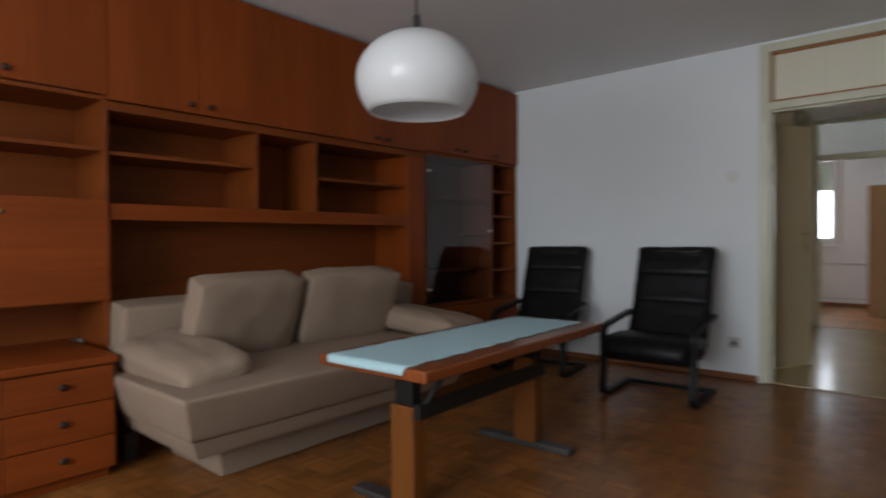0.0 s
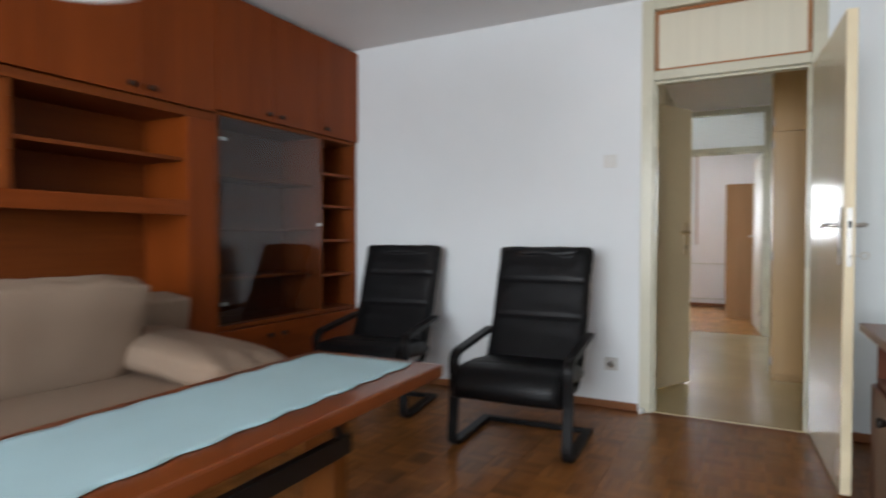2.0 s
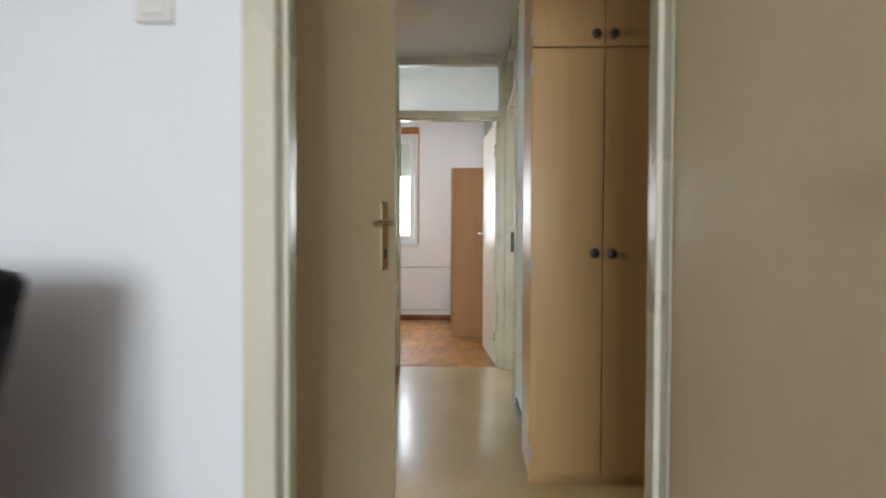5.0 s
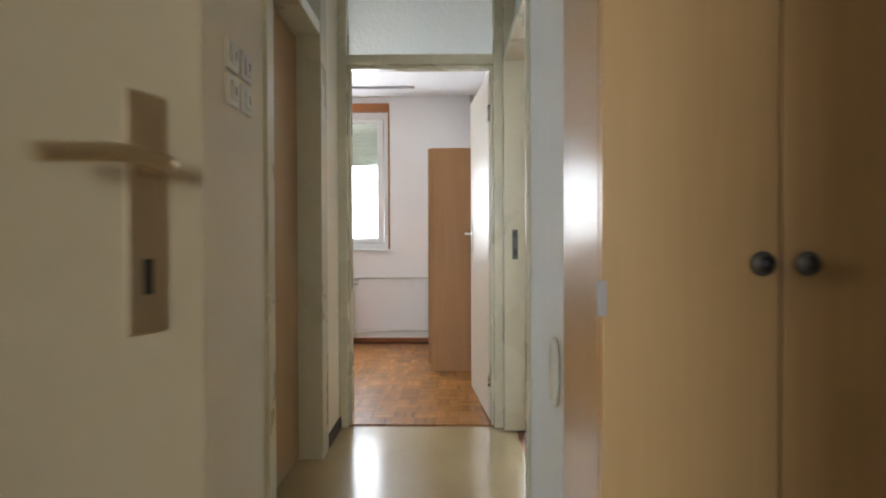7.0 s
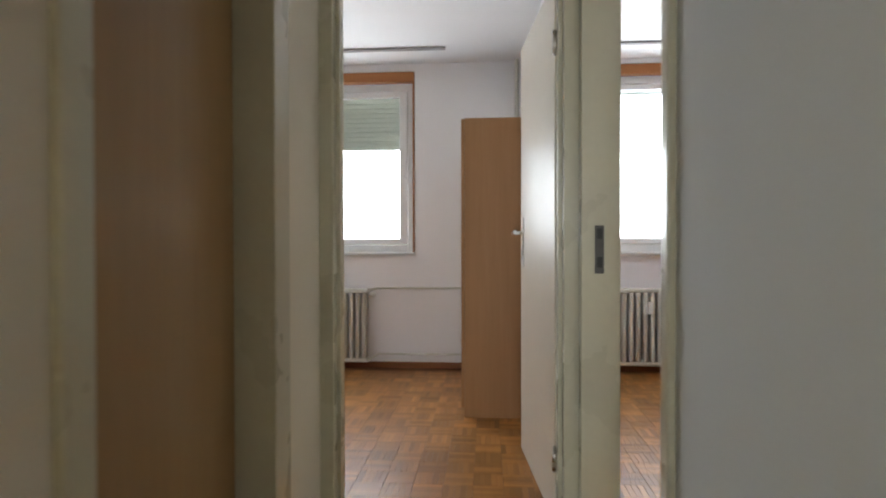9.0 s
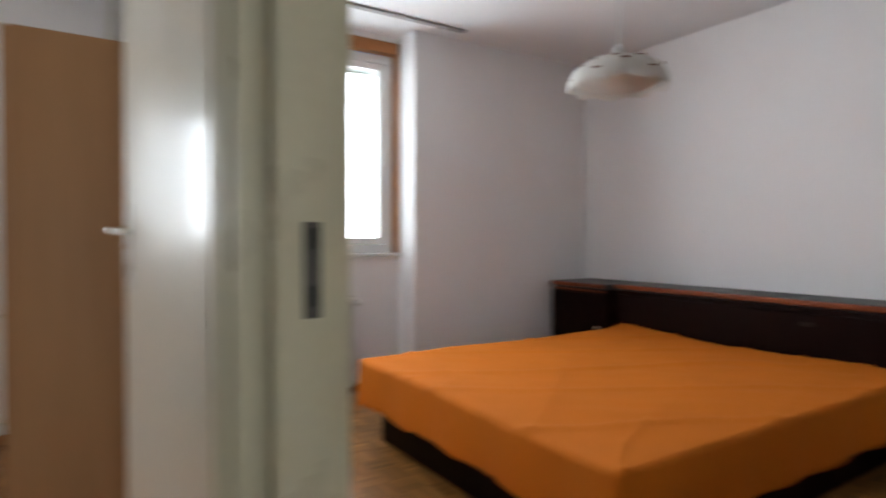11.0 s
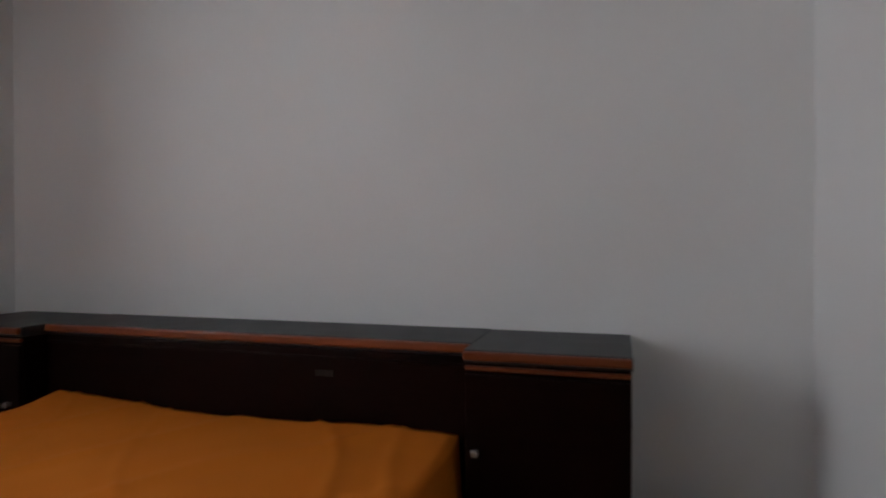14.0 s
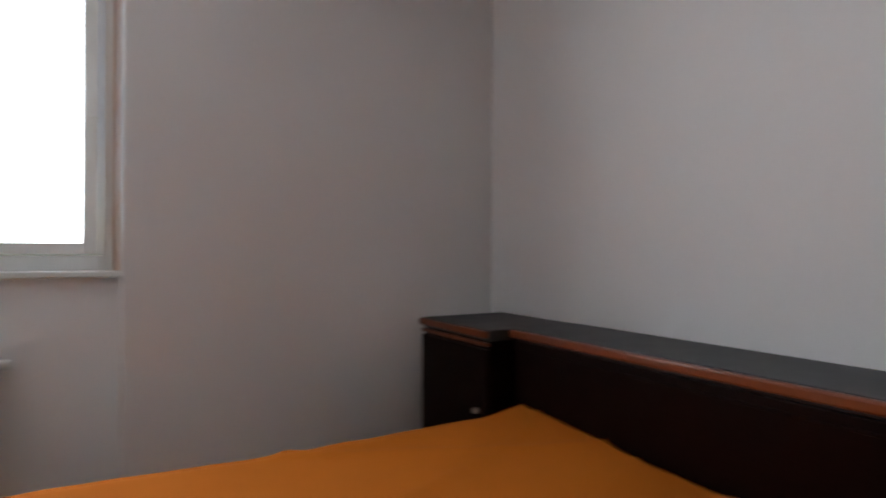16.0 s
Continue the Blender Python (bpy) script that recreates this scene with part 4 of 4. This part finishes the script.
# ---------------------------------------------------------------- study things
aw = thing("study_wardrobe", "plain light beech laminate wardrobe", "wardrobe")
boxes("carcass", [(-0.44, -0.0, 9.80, 10.70, 0.0, 1.765)], M_BEECH, aw, 0.003)
boxes("door", [(-0.46, -0.441, 9.803, 10.248, 0.06, 1.76), (-0.46, -0.441, 10.252, 10.697, 0.06, 1.76)], M_BEECH, aw, 0.002)

# ---------------------------------------------------------------- bedroom things
bed = thing("double_bed", "dark wooden double bed covered by an orange spread", "bed")
boxes("frame", [(1.10, 3.06, 8.57, 10.14, 0.0, 0.26)], M_BEDWOOD, bed, 0.006)
boxes("mattress", [(1.06, 3.05, 8.54, 10.16, 0.26, 0.385)], M_WHITE, bed, 0.03)
spread = thing("bedspread", "orange cotton bedspread hanging over the bed edges", "bedspread")
bm = bmesh.new()
NX, NY = 110, 100
L0, L1, W0, W1 = 1.02, 3.06, 8.50, 10.19
grid = []
for i in range(NX + 1):
    row = []
    for j in range(NY + 1):
        u = -0.24 + (L1 - L0 + 0.24) * i / NX
        v = -0.24 + (W1 - W0 + 0.48) * j / NY
        x, y, z = L0 + max(u, 0), W0 + min(max(v, 0), W1 - W0), 0.410 + 0.012 * max(0, min(v, 1.7))
        z += 0.012 * noise.noise(Vector((u * 1.7, v * 1.5, 2))) + 0.004 * noise.noise(Vector((u * 6, v * 9 + u * 4, 5)))
        rg = noise.noise(Vector((u * 1.1 + v * 2.2, v * 0.7 - u * 0.2, 9)))
        z += 0.010 * max(0, 1 - abs(rg) * 11)
        z += 0.009 * max(0, 1 - abs(noise.noise(Vector((u * 0.9 - v * 1.7, v * 0.8 + u * 0.3, 21)))) * 26)
        z += 0.022 * max(0, (u - 1.86) / 0.2) * (0.6 + 0.4 * math.sin(v * 5))
        ox, ov = max(-u, 0), max(-v, 0, v - (W1 - W0))
        dr = max(ox, ov) if not (ox and ov) else math.hypot(ox, ov)
        if dr > 0:
            fold = 0.009 * math.sin((v if ox > ov else u) * 17 + 3 * noise.noise(Vector((u, v, 1)))) * min(1, dr / 0.15)
            k = min(dr, 0.03)
            z -= dr * (0.95 + 0.05 * noise.noise(Vector((u * 2, v * 2, 3)))) - k * 0.25
            if ox:
                x -= 0.018 + fold + 0.05 * ox
            if ov:
                y += (-1 if v < 0 else 1) * (0.018 + fold + 0.05 * ov)
        row.append(bm.verts.new((x, y, z)))
    grid.append(row)
for a, b in zip(grid, grid[1:]):
    for j in range(NY):
        bm.faces.new((a[j], a[j + 1], b[j + 1], b[j]))
sp = finish("cloth", bm, M_ORANGE, spread, 0, True)
s = sp.modifiers.new("solid", "SOLIDIFY")
s.thickness = 0.004


def bedside(y0, y1, hy):
    e = thing("nightstand", "dark wooden nightstand with cherry edge and small handle", "nightstand", group="nightstands beside the bed")
    boxes("body", [(2.972, 3.408, y0 + 0.004, y1 - 0.004, 0.0, 0.688)], M_BEDWOOD, e, 0.003)
    boxes("door", [(2.955, 2.97, y0 + 0.006, y1 - 0.006, 0.04, 0.655)], M_BEDWOOD, e, 0.003)
    boxes("moulding", [(2.955, 2.971, y0 + 0.004, y1 - 0.004, 0.668, 0.682)], M_BEDEDGE, e, 0.004, "cherry red moulding")
    boxes("top", [(2.962, 3.408, y0, y1, 0.69, 0.731)], M_BEDTOP, e, 0.002, "dark grey laminate top")
    boxes("edge", [(2.942, 2.9615, y0, y1, 0.700, 0.729)], M_BEDEDGE, e, 0.007, "rounded cherry edge")
    boxes("handle", [(2.93, 2.954, hy - 0.012, hy + 0.012, 0.405, 0.425)], M_CHROME, e, 0.004, "small chrome handle")
    return e


bedside(7.935, 8.44, 8.40)
bedside(10.29, 10.83, 10.35)
hb = thing("headboard", "long dark headboard with cherry edge against the wall", "headboard")
boxes("front", [(3.07, 3.10, 8.444, 10.286, 0.0, 0.688)], M_BEDWOOD, hb, 0.003)
boxes("top", [(3.075, 3.408, 8.443, 10.287, 0.69, 0.733)], M_BEDTOP, hb, 0.002, "dark grey laminate top")
boxes("edge", [(3.054, 3.0745, 8.443, 10.287, 0.700, 0.731)], M_BEDEDGE, hb, 0.007, "rounded cherry edge")
boxes("bead", [(3.062, 3.069, 8.446, 10.284, 0.655, 0.663)], M_BEDWOOD, hb, 0.002)
boxes("medallion", [(3.066, 3.0695, 8.945, 9.02, 0.590, 0.612)], M_KNOB, hb, 0.0015, "small oval bronze plaque")
bw = thing("built_in_wardrobe", "dark brown built-in wardrobe doors in the wall", "wardrobe")
boxes("body", [(1.025, 2.28, 6.68, 7.32, 0.0, 2.415)], M_DARKB, bw, 0.003)
boxes("door", [(1.03, 1.650, 7.325, 7.345, 0.05, 2.41), (1.654, 2.275, 7.325, 7.345, 0.05, 2.41)], M_DARKB, bw, 0.003)
pl = thing("bedroom_lamp", "white layered pendant shade with small brown motifs", "lamp", 1.85, 9.235, 0)
bm = bmesh.new()
N, R = 72, 9
rings = []
for k in range(R + 1):
    t = k / R
    rr = 0.035 + 0.185 * math.sin(t * math.pi / 2)
    ring = []
    for i in range(N):
        a = 2 * math.pi * i / N
        wv = 1 + 0.025 * math.sin(a * 9) * t + 0.015 * math.sin(a * 23) * t
        ring.append(bm.verts.new((rr * wv * math.cos(a), rr * wv * math.sin(a), 1.885 - 0.135 * t ** 2.2 - 0.006 * math.sin(a * 9) * t)))
    rings.append(ring)
for a, b in zip(rings, rings[1:]):
    for i in range(N):
        bm.faces.new((a[i], a[(i + 1) % N], b[(i + 1) % N], b[i]))
o = finish("shade", bm, M_PAPER, pl, 0, True)
s = o.modifiers.new("solid", "SOLIDIFY")
s.thickness = 0.003
lathe("lower_shade", [(0.002, 1.742), (0.08, 1.744), (0.15, 1.757), (0.198, 1.785), (0.192, 1.790), (0.14, 1.766), (0.002, 1.752)], M_PAPER, pl, n=48)
for i in range(11):
    a = i * 0.571
    boxes("motif", [(-0.018, 0.018, -0.003, 0.003, -0.004, 0.004)], M_SPOT, pl, 0.002).matrix_local = pose((0.217 - 0.02 * (i % 2)) * math.cos(a), (0.217 - 0.02 * (i % 2)) * math.sin(a), 1.802 + 0.035 * (i % 2), 0, 0, math.degrees(a) + 90)
for i in range(9):
    a = i * 0.698 + 0.3
    boxes("motif", [(-0.016, 0.016, -0.005, 0.005, -0.002, 0.002)], M_SPOT, pl, 0.001).matrix_local = pose(0.155 * math.cos(a), 0.155 * math.sin(a), 1.863, 0, 0, math.degrees(a) + 70)
tube("cord", [(0, 0, 1.88), (0, 0, 2.5)], 0.004, M_WHITE, pl)
lathe("ceiling_cup", [(0.01, 2.43), (0.05, 2.455), (0.05, 2.499)], M_WHITE, pl, n=24)
lathe("cord_grip", [(0.02, 1.88), (0.022, 1.93), (0.008, 1.95)], M_WHITE, pl, n=16)

# ---------------------------------------------------------------- parquet
BLOCK, SLATS = 0.128, 5


def tone_layer(me, tones, per):
    c = me.color_attributes.new("tone", "FLOAT_COLOR", "CORNER")
    data = np.ones((len(me.loops), 4), dtype=np.float32)
    t = np.repeat(np.array(tones, dtype=np.float32), per)
    data[:, 0], data[:, 1], data[:, 2] = t, t * 0.97, t * 0.92
    c.data.foreach_set("color", data.ravel())


def block_geometry(verts, faces, cx, cy, turned):
    """Five slats with bevelled gaps, one block of mosaic parquet."""
    w = BLOCK / SLATS
    g = 0.0007
    for k in range(SLATS):
        a0, a1 = -BLOCK / 2 + k * w + g, -BLOCK / 2 + (k + 1) * w - g
        b0, b1 = -BLOCK / 2 + g, BLOCK / 2 - g
        q = [(a0, b0), (a1, b0), (a1, b1), (a0, b1)]
        if turned:
            q = [(-y, x) for x, y in q]
        n = len(verts)
        verts += [(cx + x, cy + y, -0.005) for x, y in q] + [(cx + x * 0.996, cy + y * 0.996, 0.0) for x, y in q]
        faces += [(n + 4, n + 5, n + 6, n + 7)] + [(n + i, n + (i + 1) % 4, n + 4 + (i + 1) % 4, n + 4 + i) for i in range(4)]


def parquet(floor, x0, x1, y0, y1, near=None, pm=M_PARQ):
    rng = random.Random(5)
    verts, faces, tones, loose = [], [], [], []
    nx, ny = int((x1 - x0) / BLOCK) + 1, int((y1 - y0) / BLOCK) + 1
    for i in range(nx):
        for j in range(ny):
            cx, cy = x0 + (i + 0.5) * BLOCK, y0 + (j + 0.5) * BLOCK
            if near and near[0] < cx < near[1] and near[2] < cy < near[3]:
                loose.append((cx, cy, (i + j) % 2))
                continue
            block_geometry(verts, faces, cx, cy, (i + j) % 2)
            t = rng.uniform(0.78, 1.15)
            tones += [t * rng.uniform(0.74, 1.24) for _ in range(SLATS)]
    me = bpy.data.meshes.new("parquet_blocks")
    me.from_pydata(verts, [], faces)
    tone_layer(me, tones, 20)
    me.materials.append(pm)
    ob = new("parquet_blocks", me)
    ob.parent = floor
    tagged(ob, "oak mosaic parquet blocks", kind="stuff")
    kinds = []
    for turned in (0, 1):
        for v in range(4):
            vs, fs, tn = [], [], []
            block_geometry(vs, fs, 0, 0, turned)
            t = rng.uniform(0.78, 1.15)
            tn = [t * rng.uniform(0.74, 1.24) for _ in range(SLATS)]
            m = bpy.data.meshes.new("parquet_block")
            m.from_pydata(vs, [], fs)
            tone_layer(m, tn, 20)
            m.materials.append(pm)
            kinds.append(m)
    for cx, cy, turned in loose:
        o = new("parquet_block", kinds[turned * 4 + rng.randrange(4)])
        o.location = (cx, cy, 0)
        o.parent = floor


parquet(bpy.data.objects["floor_living"], -3.3, 0.56, -2.4, 4.8, (-1.0, 0.2, 2.3, 4.9), M_PARQL)
parquet(bpy.data.objects["floor_study"], -2.8, -0.1, 8.46, 10.98)
parquet(bpy.data.objects["floor_bedroom"], 0.12, 3.28, 7.36, 11.0)
